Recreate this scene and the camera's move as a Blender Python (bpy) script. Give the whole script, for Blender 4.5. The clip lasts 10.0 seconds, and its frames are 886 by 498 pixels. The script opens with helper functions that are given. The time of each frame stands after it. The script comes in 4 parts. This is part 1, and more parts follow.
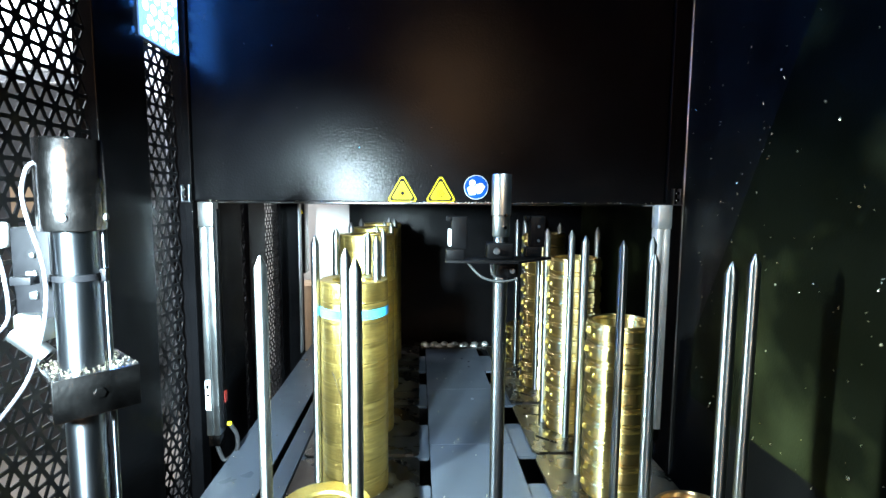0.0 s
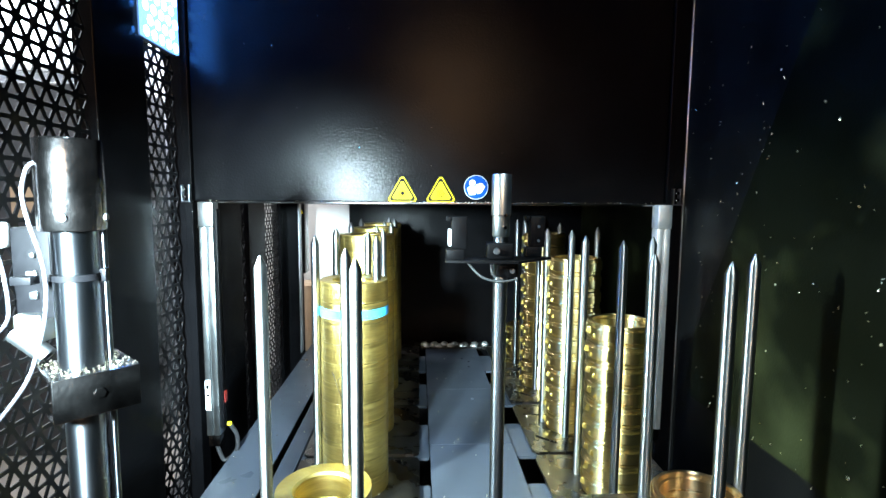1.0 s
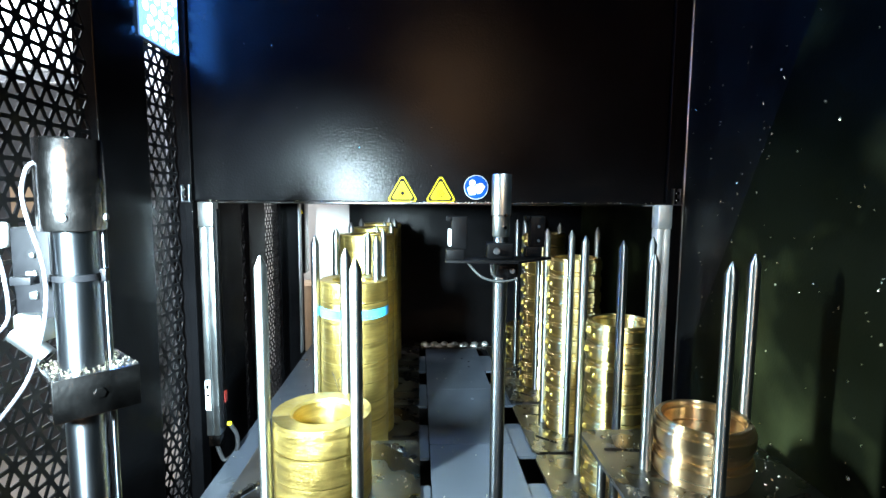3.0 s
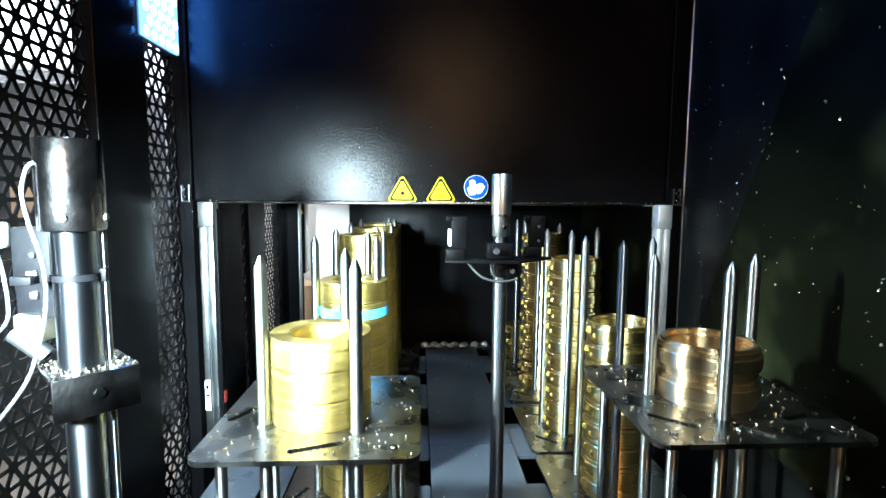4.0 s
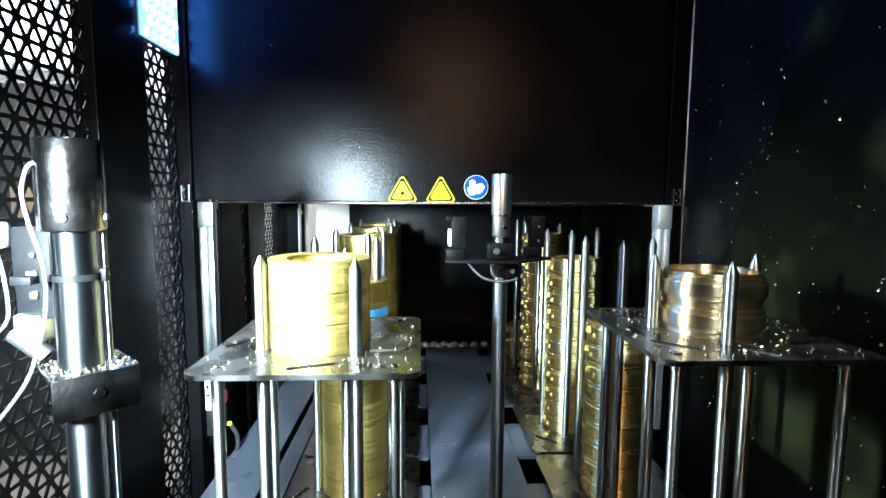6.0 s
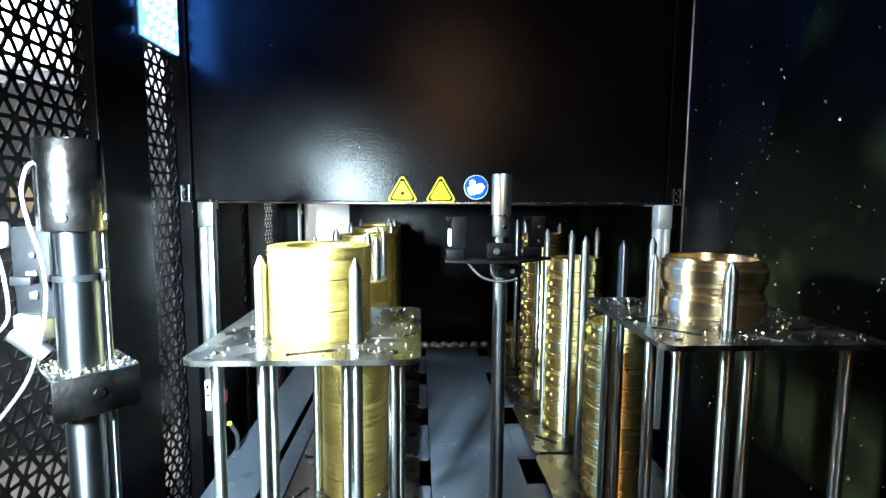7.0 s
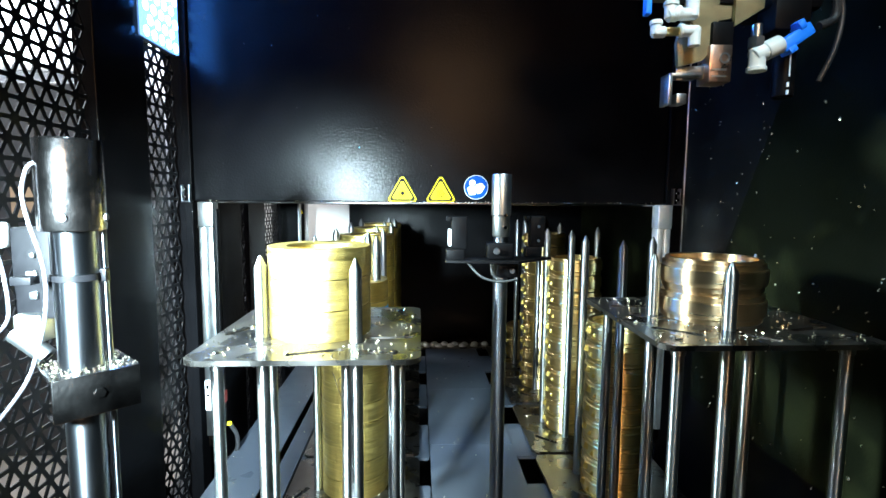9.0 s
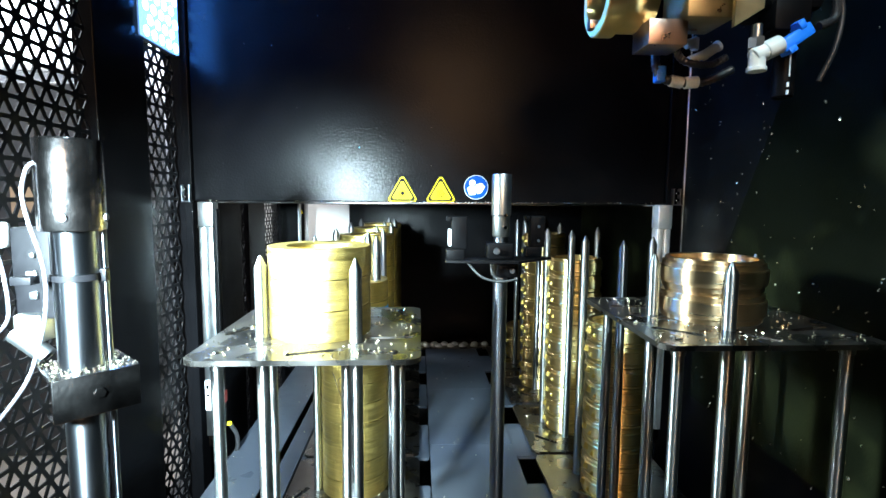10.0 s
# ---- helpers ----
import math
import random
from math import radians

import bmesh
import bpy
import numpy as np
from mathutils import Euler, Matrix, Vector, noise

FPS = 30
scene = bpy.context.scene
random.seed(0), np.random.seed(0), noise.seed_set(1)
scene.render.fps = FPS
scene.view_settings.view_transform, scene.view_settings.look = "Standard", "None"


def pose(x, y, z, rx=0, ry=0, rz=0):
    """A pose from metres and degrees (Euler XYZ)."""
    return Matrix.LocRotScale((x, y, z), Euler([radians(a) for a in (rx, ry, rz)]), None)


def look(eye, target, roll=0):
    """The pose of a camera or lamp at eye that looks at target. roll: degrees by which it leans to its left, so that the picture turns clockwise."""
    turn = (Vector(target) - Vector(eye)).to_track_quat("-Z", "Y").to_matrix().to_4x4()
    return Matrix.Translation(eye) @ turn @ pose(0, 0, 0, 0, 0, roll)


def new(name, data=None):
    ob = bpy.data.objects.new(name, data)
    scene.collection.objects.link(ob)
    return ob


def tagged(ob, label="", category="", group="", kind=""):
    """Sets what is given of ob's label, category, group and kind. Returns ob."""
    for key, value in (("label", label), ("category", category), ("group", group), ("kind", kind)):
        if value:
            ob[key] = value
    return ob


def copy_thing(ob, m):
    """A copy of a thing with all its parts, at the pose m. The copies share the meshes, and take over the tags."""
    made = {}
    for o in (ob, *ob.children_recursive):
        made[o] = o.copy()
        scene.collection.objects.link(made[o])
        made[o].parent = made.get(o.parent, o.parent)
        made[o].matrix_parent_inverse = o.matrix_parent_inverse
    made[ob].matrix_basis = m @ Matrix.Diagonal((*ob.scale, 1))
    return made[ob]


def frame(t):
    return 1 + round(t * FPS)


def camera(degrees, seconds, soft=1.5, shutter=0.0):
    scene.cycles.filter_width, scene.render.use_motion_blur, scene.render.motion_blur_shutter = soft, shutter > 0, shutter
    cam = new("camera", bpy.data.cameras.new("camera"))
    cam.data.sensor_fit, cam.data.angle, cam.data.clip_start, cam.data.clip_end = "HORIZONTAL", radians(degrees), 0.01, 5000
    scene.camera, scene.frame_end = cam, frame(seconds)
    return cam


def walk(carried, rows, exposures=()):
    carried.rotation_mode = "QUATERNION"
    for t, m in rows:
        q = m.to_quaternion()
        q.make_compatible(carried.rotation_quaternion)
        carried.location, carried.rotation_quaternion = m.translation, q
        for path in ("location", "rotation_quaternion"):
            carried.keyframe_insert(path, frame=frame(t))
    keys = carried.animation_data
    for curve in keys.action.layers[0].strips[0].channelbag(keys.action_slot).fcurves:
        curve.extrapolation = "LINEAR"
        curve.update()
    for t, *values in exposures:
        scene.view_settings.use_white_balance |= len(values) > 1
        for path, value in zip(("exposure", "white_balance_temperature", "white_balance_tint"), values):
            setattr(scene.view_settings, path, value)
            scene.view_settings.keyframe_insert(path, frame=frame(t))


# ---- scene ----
# ---------------------------------------------------------------- camera
cam = camera(82.12, 10.0, soft=1.5, shutter=0.35)
EYE_POSE = pose(0, 0, 0.76, 84.2, 0, -2.75) @ pose(0, 0, 0, 0, 0, 0.45)
walk(cam, [(0.0, EYE_POSE), (10.0, EYE_POSE)], exposures=[(0.0, 0.0), (10.0, 0.0)])

# ---------------------------------------------------------------- world and lamps
world = bpy.data.worlds.new("hall_air")
scene.world = world
world.use_nodes = True
wbg = world.node_tree.nodes["Background"]
wbg.inputs[0].default_value = (0.75, 0.85, 1.0, 1)
wbg.inputs[1].default_value = 0.12


def area_lamp(name, eye, target, sx, sy, watts, colour, spread=180):
    d = bpy.data.lights.new(name, "AREA")
    d.shape, d.size, d.size_y, d.energy, d.color = "RECTANGLE", sx, sy, watts, colour
    d.spread = radians(spread)
    ob = new(name, d)
    ob.matrix_world = look(eye, target)
    return ob


# LED work lamp beside the eye, one on the mesh wall, and the lamp under the cell's ceiling
area_lamp("led_light", (-0.412, 0.0, 0.822), (-0.355, 1.0, 0.55), 0.09, 0.11, 42, (0.68, 0.91, 1.0), 52)
area_lamp("led_light", (-0.645, 0.74, 0.84), (0.45, 1.03, -0.04), 0.05, 0.24, 48, (0.72, 0.94, 0.98), 84)
area_lamp("ceiling_light", (0.30, -0.30, 2.19), (0.16, 1.6, 0.0), 0.50, 0.26, 8, (0.62, 0.88, 1.0), 42)
# unseen fill lamps added outside the mesh and behind the cell
area_lamp("hall_fill", (-1.7, 0.7, 2.0), (-1.9, 2.6, 0.2), 0.9, 0.5, 48, (0.80, 0.89, 1.0))
area_lamp("hall_fill", (-1.5, 2.3, 2.3), (-0.55, 3.3, 0.4), 0.7, 0.5, 28, (1.0, 0.97, 0.92))
area_lamp("hall_fill", (-1.5, 3.35, 2.4), (-1.95, 3.9, 0.5), 0.5, 0.4, 70, (0.84, 0.88, 1.0))
# added warm lamp for the brown wall that the door mirrors
area_lamp("hall_fill", (0.3, -2.2, 2.15), (0.3, -2.9, 1.4), 0.6, 0.3, 650, (1.0, 0.78, 0.60))


# ---------------------------------------------------------------- materials
def material(name, colour, rough=0.5, metal=0.0, vary=0.15, scale=12.0, grain=0.0, grain_scale=400.0, rough_vary=0.1,
             tint=None, tint_scale=5.0, tint_amount=0.3, stretch=(1, 1, 1), per_object=0.0, specular=0.5, turned=0.0):
    m = bpy.data.materials.new(name)
    m.use_nodes = True
    nt = m.node_tree
    N, L = nt.nodes, nt.links
    b = N["Principled BSDF"]
    tc = N.new("ShaderNodeTexCoord")
    mp = N.new("ShaderNodeMapping")
    mp.inputs["Scale"].default_value = stretch
    L.new(tc.outputs["Object"], mp.inputs["Vector"])
    n1 = N.new("ShaderNodeTexNoise")
    n1.inputs["Scale"].default_value, n1.inputs["Detail"].default_value = scale, 6
    L.new(mp.outputs[0], n1.inputs["Vector"])
    ramp = N.new("ShaderNodeMapRange")
    ramp.inputs["From Min"].default_value, ramp.inputs["From Max"].default_value = 0.3, 0.7
    ramp.inputs["To Min"].default_value, ramp.inputs["To Max"].default_value = 1 - vary, 1 + vary
    L.new(n1.outputs["Fac"], ramp.inputs["Value"])
    mul = N.new("ShaderNodeVectorMath")
    mul.operation = "SCALE"
    mul.inputs[0].default_value = colour[:3]
    L.new(ramp.outputs[0], mul.inputs["Scale"])
    col = mul.outputs[0]
    if tint:
        n2 = N.new("ShaderNodeTexNoise")
        n2.inputs["Scale"].default_value, n2.inputs["Detail"].default_value = tint_scale, 4
        L.new(mp.outputs[0], n2.inputs["Vector"])
        r2 = N.new("ShaderNodeMapRange")
        r2.inputs["From Min"].default_value, r2.inputs["From Max"].default_value = 0.48, 0.66
        r2.inputs["To Max"].default_value = tint_amount
        L.new(n2.outputs["Fac"], r2.inputs["Value"])
        mix = N.new("ShaderNodeMix")
        mix.data_type = "RGBA"
        L.new(r2.outputs[0], mix.inputs["Factor"])
        L.new(col, mix.inputs["A"])
        mix.inputs["B"].default_value = (*tint[:3], 1)
        col = mix.outputs["Result"]
    if per_object:
        oi = N.new("ShaderNodeObjectInfo")
        r3 = N.new("ShaderNodeMapRange")
        r3.inputs["To Min"].default_value, r3.inputs["To Max"].default_value = 1 - per_object, 1 + per_object
        L.new(oi.outputs["Random"], r3.inputs["Value"])
        m3 = N.new("ShaderNodeVectorMath")
        m3.operation = "SCALE"
        L.new(col, m3.inputs[0])
        L.new(r3.outputs[0], m3.inputs["Scale"])
        col = m3.outputs[0]
    L.new(col, b.inputs["Base Color"])
    b.inputs["Metallic"].default_value = metal
    b.inputs["Specular IOR Level"].default_value = specular
    if turned:
        tg = N.new("ShaderNodeTangent")
        tg.direction_type, tg.axis = "RADIAL", "Z"
        L.new(tg.outputs[0], b.inputs["Tangent"])
        b.inputs["Anisotropic"].default_value = turned
        b.inputs["Anisotropic Rotation"].default_value = 0.25
    rr = N.new("ShaderNodeMapRange")
    rr.inputs["From Min"].default_value, rr.inputs["From Max"].default_value = 0.3, 0.7
    rr.inputs["To Min"].default_value, rr.inputs["To Max"].default_value = max(0.03, rough - rough_vary), min(1, rough + rough_vary)
    L.new(n1.outputs["Fac"], rr.inputs["Value"])
    L.new(rr.outputs[0], b.inputs["Roughness"])
    if grain:
        n4 = N.new("ShaderNodeTexNoise")
        n4.inputs["Scale"].default_value, n4.inputs["Detail"].default_value = grain_scale, 3
        L.new(mp.outputs[0], n4.inputs["Vector"])
        bp = N.new("ShaderNodeBump")
        bp.inputs["Strength"].default_value, bp.inputs["Distance"].default_value = grain, 0.002
        L.new(n4.outputs["Fac"], bp.inputs["Height"])
        L.new(bp.outputs[0], b.inputs["Normal"])
    return m


def glowing(name, colour, strength):
    m = bpy.data.materials.new(name)
    m.use_nodes = True
    b = m.node_tree.nodes["Principled BSDF"]
    b.inputs["Base Color"].default_value = (*colour, 1)
    b.inputs["Emission Color"].default_value = (*colour, 1)
    b.inputs["Emission Strength"].default_value = strength
    return m


BLACK = material("black_powder_coat", (0.003, 0.003, 0.0035), 0.20, 0, 0.25, 9, 0.32, 170, 0.02, specular=0.036)
# oily black; the olive tint paints the mottled lamp glow onto the sheet
BLACK_WALL = material("black_oily_glow_sheet", (0.0022, 0.0028, 0.0013), 0.42, 0, 0.3, 6, 0.15, 180, 0.12, tint=(0.019, 0.022, 0.009), tint_scale=3.4, tint_amount=0.9, specular=0.04)
WALL_PLAIN = material("black_matt_sheet", (0.003, 0.003, 0.003), 0.45, 0, 0.3, 6, 0.1, 180, 0.1, specular=0.1)
BLACK_MESH = material("black_mesh_paint", (0.005, 0.005, 0.006), 0.42, 0, 0.2, 20, 0.1, 300, specular=0.25)
DARK_PIT = material("dark_machine_base", (0.006, 0.006, 0.006), 0.6, 0, 0.3, 14)
GREY_SHEET = material("grey_painted_sheet", (0.046, 0.055, 0.072), 0.36, 0, 0.12, 7, 0.08, 300, 0.1, tint=(0.036, 0.042, 0.052), tint_scale=3.5, tint_amount=0.45)
STEEL_PIN = material("ground_steel", (0.25, 0.265, 0.27), 0.42, 1, 0.08, 30, 0.0, 700, 0.03, turned=0.9, stretch=(1, 1, 0.15))
STEEL_PLATE = material("oily_steel_plate", (0.19, 0.18, 0.168), 0.29, 1, 0.22, 12, 0.05, 250, 0.1, tint=(0.13, 0.10, 0.08), tint_scale=7, tint_amount=0.5)
STEEL_DARK = material("burnished_dark_steel", (0.11, 0.105, 0.105), 0.20, 1, 0.2, 18, 0.22, 150, 0.06, tint=(0.13, 0.085, 0.07), tint_scale=9, tint_amount=0.4)
ZINC = material("zinc_plated_tube", (0.125, 0.138, 0.155), 0.36, 1, 0.08, 60, 0.0, 700, 0.03, stretch=(1, 1, 0.2), turned=0.85)
ALU = material("anodised_aluminium", (0.33, 0.35, 0.36), 0.33, 1, 0.08, 30, 0.03, 400, 0.05)
# aluminium lightened as if lit, for one light curtain and the dome bolts
ALU_LIT = material("blasted_lit_aluminium", (0.86, 0.88, 0.88), 0.55, 1, 0.06, 30, 0.04, 400, 0.05)
BLANK = material("rough_brass_blank", (0.46, 0.345, 0.105), 0.36, 1, 0.22, 30, 0.5, 200, 0.08, tint=(0.25, 0.185, 0.06), tint_scale=16, tint_amount=0.45, stretch=(0.6, 0.6, 5), per_object=0.10)
BRASS = material("turned_brass", (0.88, 0.69, 0.31), 0.34, 1, 0.04, 20, 0.0, 90, 0.02, turned=1.0, stretch=(0.3, 0.3, 4), per_object=0.06)
BRONZE = material("turned_bronze_ring", (0.84, 0.61, 0.36), 0.29, 1, 0.04, 20, 0.0, 90, 0.02, turned=1.0, stretch=(0.3, 0.3, 4), per_object=0.05)
# yellower brass that puts the rings' flank glints into the lug colour
BRASS_GLINT = material("brass_glint_facet", (0.95, 0.70, 0.20), 0.42, 1, 0.05, 40)
CHIP = material("metal_chips", (0.68, 0.62, 0.48), 0.25, 1, 0.3, 200)
YELLOW = material("yellow_sign_film", (0.62, 0.47, 0.004), 0.55, 0, 0.05, 30, specular=0.12)
BLUE_SIGN = material("blue_sign_film", (0.003, 0.055, 0.28), 0.55, 0, 0.05, 30, specular=0.06)
WHITE_SIGN = material("white_sign_film", (0.80, 0.82, 0.84), 0.4, 0, 0.04, 30)
BLACK_INK = material("black_ink", (0.006, 0.006, 0.006), 0.6, 0, 0.1, 30, specular=0.04)
BLUE_TAPE = material("blue_tape", (0.04, 0.36, 0.74), 0.45, 0, 0.12, 40)
WHITE_PLASTIC = material("white_plastic_fitting", (0.60, 0.61, 0.59), 0.38, 0, 0.08, 60, tint=(0.45, 0.43, 0.36), tint_scale=30, tint_amount=0.4)
BLUE_PLASTIC = material("blue_plastic_clip", (0.01, 0.19, 0.85), 0.40, 0, 0.08, 60)
BLACK_PLASTIC = material("black_plastic", (0.0025, 0.0025, 0.003), 0.5, 0, 0.2, 50, specular=0.06)
CABLE = material("grey_cable_jacket", (0.06, 0.06, 0.072), 0.45, 0, 0.1, 60)
DARK_CABLE = material("dark_grey_cable_jacket", (0.03, 0.032, 0.033), 0.4, 0, 0.1, 60)
BLACK_RUBBER = material("black_hose", (0.02, 0.02, 0.022), 0.42, 0, 0.2, 50)
OLIVE = material("olive_gold_anodised_plate", (0.33, 0.29, 0.17), 0.36, 0.8, 0.15, 30, 0.05, 300, tint=(0.18, 0.15, 0.08), tint_scale=14, tint_amount=0.5)
COPPER = material("copper_toned_jaw_steel", (0.42, 0.29, 0.23), 0.34, 1, 0.12, 40, 0.08, 300, 0.08, tint=(0.30, 0.20, 0.15), tint_scale=20, tint_amount=0.5)
WHITE_PAINT = material("white_cabinet_paint", (0.72, 0.72, 0.70), 0.5, 0, 0.05, 6)
CARDBOARD = material("brown_cardboard", (0.46, 0.34, 0.22), 0.8, 0, 0.1, 12)
CONCRETE = material("hall_concrete", (0.36, 0.33, 0.29), 0.75, 0, 0.2, 3, 0.2, 60, tint=(0.22, 0.20, 0.17), tint_scale=1.5, tint_amount=0.5)
HALL_WALL = material("hall_wall_paint", (0.55, 0.57, 0.60), 0.7, 0, 0.12, 1.2, tint=(0.36, 0.37, 0.40), tint_scale=1.1, tint_amount=0.6)
MACHINE_GREY = material("machine_grey_paint", (0.045, 0.047, 0.05), 0.5, 0, 0.2, 4, tint=(0.02, 0.02, 0.022), tint_scale=3, tint_amount=0.5)
RED_PAINT = material("red_handle_plastic", (0.16, 0.015, 0.012), 0.4, 0, 0.1, 40)
YELLOW_CAP = material("yellow_plug_cap", (0.70, 0.60, 0.02), 0.4, 0, 0.1, 40)
WOOD = material("pallet_wood", (0.50, 0.38, 0.24), 0.7, 0, 0.25, 30, 0.2, 150, stretch=(1, 8, 8))
# lamp glare through punched mesh as emissive dots and field; blue gives its halo
LED = glowing("glare_dot", (0.05, 0.28, 1.0), 145.0)
LED_FIELD = glowing("glare_field", (0.20, 0.46, 1.0), 2.4)
HALL_TUBE = glowing("hall_light_panel", (0.85, 0.93, 1.0), 12.0)


# ---------------------------------------------------------------- mesh helpers
def link(name, bm, mats, parent=None, smooth=None):
    me = bpy.data.meshes.new(name)
    bmesh.ops.recalc_face_normals(bm, faces=bm.faces)
    bm.to_mesh(me)
    bm.free()
    for m in (mats if isinstance(mats, (list, tuple)) else [mats]):
        me.materials.append(m)
    if smooth:
        me.shade_smooth()
        me.set_sharp_from_angle(angle=radians(smooth))
    ob = new(name, me)
    if parent:
        ob.parent = parent
    return ob


def part(name, bm, mats, parent, label="", smooth=35):
    ob = link(name, bm, mats, parent, smooth)
    if label:
        ob["label"] = label
    return ob


def thing(name, label, category, group="", at=None):
    ob = new(name)
    ob.empty_display_size = 0.05
    tagged(ob, label, category, group)
    if at:
        ob.location = at
    return ob


def box(bm, lo, hi, bevel=0.0, turn=None, mat=0, seg=2):
    lo, hi = Vector(lo), Vector(hi)
    r = bmesh.ops.create_cube(bm, size=1.0)
    vs = r["verts"]
    bmesh.ops.transform(bm, matrix=Matrix.Translation((lo + hi) / 2) @ Matrix.Diagonal((*(hi - lo), 1)), verts=vs)
    if bevel:
        es = list({e for v in vs for e in v.link_edges})
        r = bmesh.ops.bevel(bm, geom=es, offset=bevel, segments=seg, affect="EDGES", profile=0.5)
        vs = list({v for f in r["faces"] for v in f.verts} | {v for v in vs if v.is_valid})
    if turn is not None:
        bmesh.ops.transform(bm, matrix=turn, verts=vs)
    if mat:
        for f in {f for v in vs for f in v.link_faces}:
            f.material_index = mat
    return vs


def axis_matrix(p0, p1):
    p0, p1 = Vector(p0), Vector(p1)
    return Matrix.Translation(p0) @ (p1 - p0).to_track_quat("Z", "Y").to_matrix().to_4x4()


def lathe(bm, profile, seg=32, m=None, closed=False, mat=0, jitter=0.0):
    rings = []
    for r, z in profile:
        ring = []
        for k in range(seg):
            a = 2 * math.pi * k / seg
            rr = r + (random.uniform(-jitter, jitter) if jitter else 0)
            v = Vector((rr * math.cos(a), rr * math.sin(a), z))
            ring.append(bm.verts.new(m @ v if m else v))
        rings.append(ring)
    pairs = list(zip(rings, rings[1:]))
    if closed:
        pairs.append((rings[-1], rings[0]))
    for a, b in pairs:
        for k in range(seg):
            f = bm.faces.new((a[k], a[(k + 1) % seg], b[(k + 1) % seg], b[k]))
            f.material_index = mat
    if not closed:
        for ring in (rings[0], rings[-1]):
            f = bm.faces.new(ring)
            f.material_index = mat


def rod(bm, p0, p1, r, seg=20, chamfer=0.0, mat=0):
    h = (Vector(p1) - Vector(p0)).length
    c = chamfer
    prof = [(r - c, 0), (r, c), (r, h - c), (r - c, h)] if c else [(r, 0), (r, h)]
    lathe(bm, prof, seg, axis_matrix(p0, p1), mat=mat)


def hose(bm, pts, r, seg=10, ribs=0.0, steps=8, mat=0):
    pts = [Vector(p) for p in pts]
    path = []
    ext = [2 * pts[0] - pts[1]] + pts + [2 * pts[-1] - pts[-2]]
    for i in range(1, len(ext) - 2):
        a, b, c, d = ext[i - 1:i + 3]
        for s in range(steps):
            t = s / steps
            path.append(0.5 * ((2 * b) + (c - a) * t + (2 * a - 5 * b + 4 * c - d) * t * t + (3 * b - a - 3 * c + d) * t ** 3))
    path.append(pts[-1])
    rings, n0 = [], None
    for i, p in enumerate(path):
        tan = (path[min(i + 1, len(path) - 1)] - path[max(i - 1, 0)]).normalized()
        if n0 is None:
            n0 = tan.orthogonal().normalized()
        n0 = (n0 - tan * n0.dot(tan)).normalized()
        bi = tan.cross(n0)
        rr = r * (1 + (ribs if i % 2 else 0))
        rings.append([bm.verts.new(p + rr * (math.cos(2 * math.pi * k / seg) * n0 + math.sin(2 * math.pi * k / seg) * bi)) for k in range(seg)])
    for a, b in zip(rings, rings[1:]):
        for k in range(seg):
            bm.faces.new((a[k], a[(k + 1) % seg], b[(k + 1) % seg], b[k])).material_index = mat
    bm.faces.new(rings[0]).material_index = mat
    bm.faces.new(rings[-1]).material_index = mat


def sheet(bm, outline, holes, z0, z1, m=None, mat=0):
    """A flat sheet with holes through it, between the heights z0 and z1."""
    loops = [outline] + list(holes)
    edges = []
    for lp in loops:
        vs = [bm.verts.new((x, y, z0)) for x, y in lp]
        edges += [bm.edges.new((vs[i], vs[(i + 1) % len(vs)])) for i in range(len(vs))]
    r = bmesh.ops.triangle_fill(bm, use_beauty=True, use_dissolve=False, edges=edges, normal=(0, 0, 1))
    faces = [g for g in r["geom"] if isinstance(g, bmesh.types.BMFace)]
    e = bmesh.ops.extrude_face_region(bm, geom=faces)
    up = [g for g in e["geom"] if isinstance(g, bmesh.types.BMVert)]
    bmesh.ops.translate(bm, vec=(0, 0, z1 - z0), verts=up)
    if m is not None:
        allv = {v for f in faces for v in f.verts} | set(up)
        bmesh.ops.transform(bm, matrix=m, verts=list(allv))


def round_rect(x0, y0, x1, y1, r, seg=5):
    out = []
    for cx, cy, a0 in ((x1 - r, y1 - r, 0), (x0 + r, y1 - r, 90), (x0 + r, y0 + r, 180), (x1 - r, y0 + r, 270)):
        for k in range(seg + 1):
            a = radians(a0 + 90 * k / seg)
            out.append((cx + r * math.cos(a), cy + r * math.sin(a)))
    return out


def slot_loop(cx, cy, length, width, ang, seg=5):
    out = []
    a0 = radians(ang)
    for s, base in ((1, -90), (-1, 90)):
        for k in range(seg + 1):
            a = radians(base + 180 * k / seg)
            lx, ly = s * (length - width) / 2 + width / 2 * math.cos(a), width / 2 * math.sin(a)
            out.append((cx + lx * math.cos(a0) - ly * math.sin(a0), cy + lx * math.sin(a0) + ly * math.cos(a0)))
    return out


def chips(name, spots, size, parent=None, flat=0.5):
    bm = bmesh.new()
    for p in spots:
        s = size * random.uniform(0.4, 1.5)
        r = bmesh.ops.create_icosphere(bm, subdivisions=1, radius=s)
        bmesh.ops.transform(bm, verts=r["verts"], matrix=Matrix.Translation(p) @ pose(0, 0, 0, random.uniform(0, 90), random.uniform(0, 90), random.uniform(0, 360))
                            @ Matrix.Diagonal((random.uniform(0.7, 1.8), random.uniform(0.5, 1), flat, 1)))
    ob = link(name, bm, CHIP, parent)
    ob["kind"] = "stuff"
    return ob


def structure(name, bm, mats, label="", smooth=None):
    return tagged(link(name, bm, mats, None, smooth), label, "", "", "structure")


# ---------------------------------------------------------------- plan
LEFT_X, RIGHT_X = -0.68, 0.79
DOOR_Y = 1.50
BACK_Y = 2.66
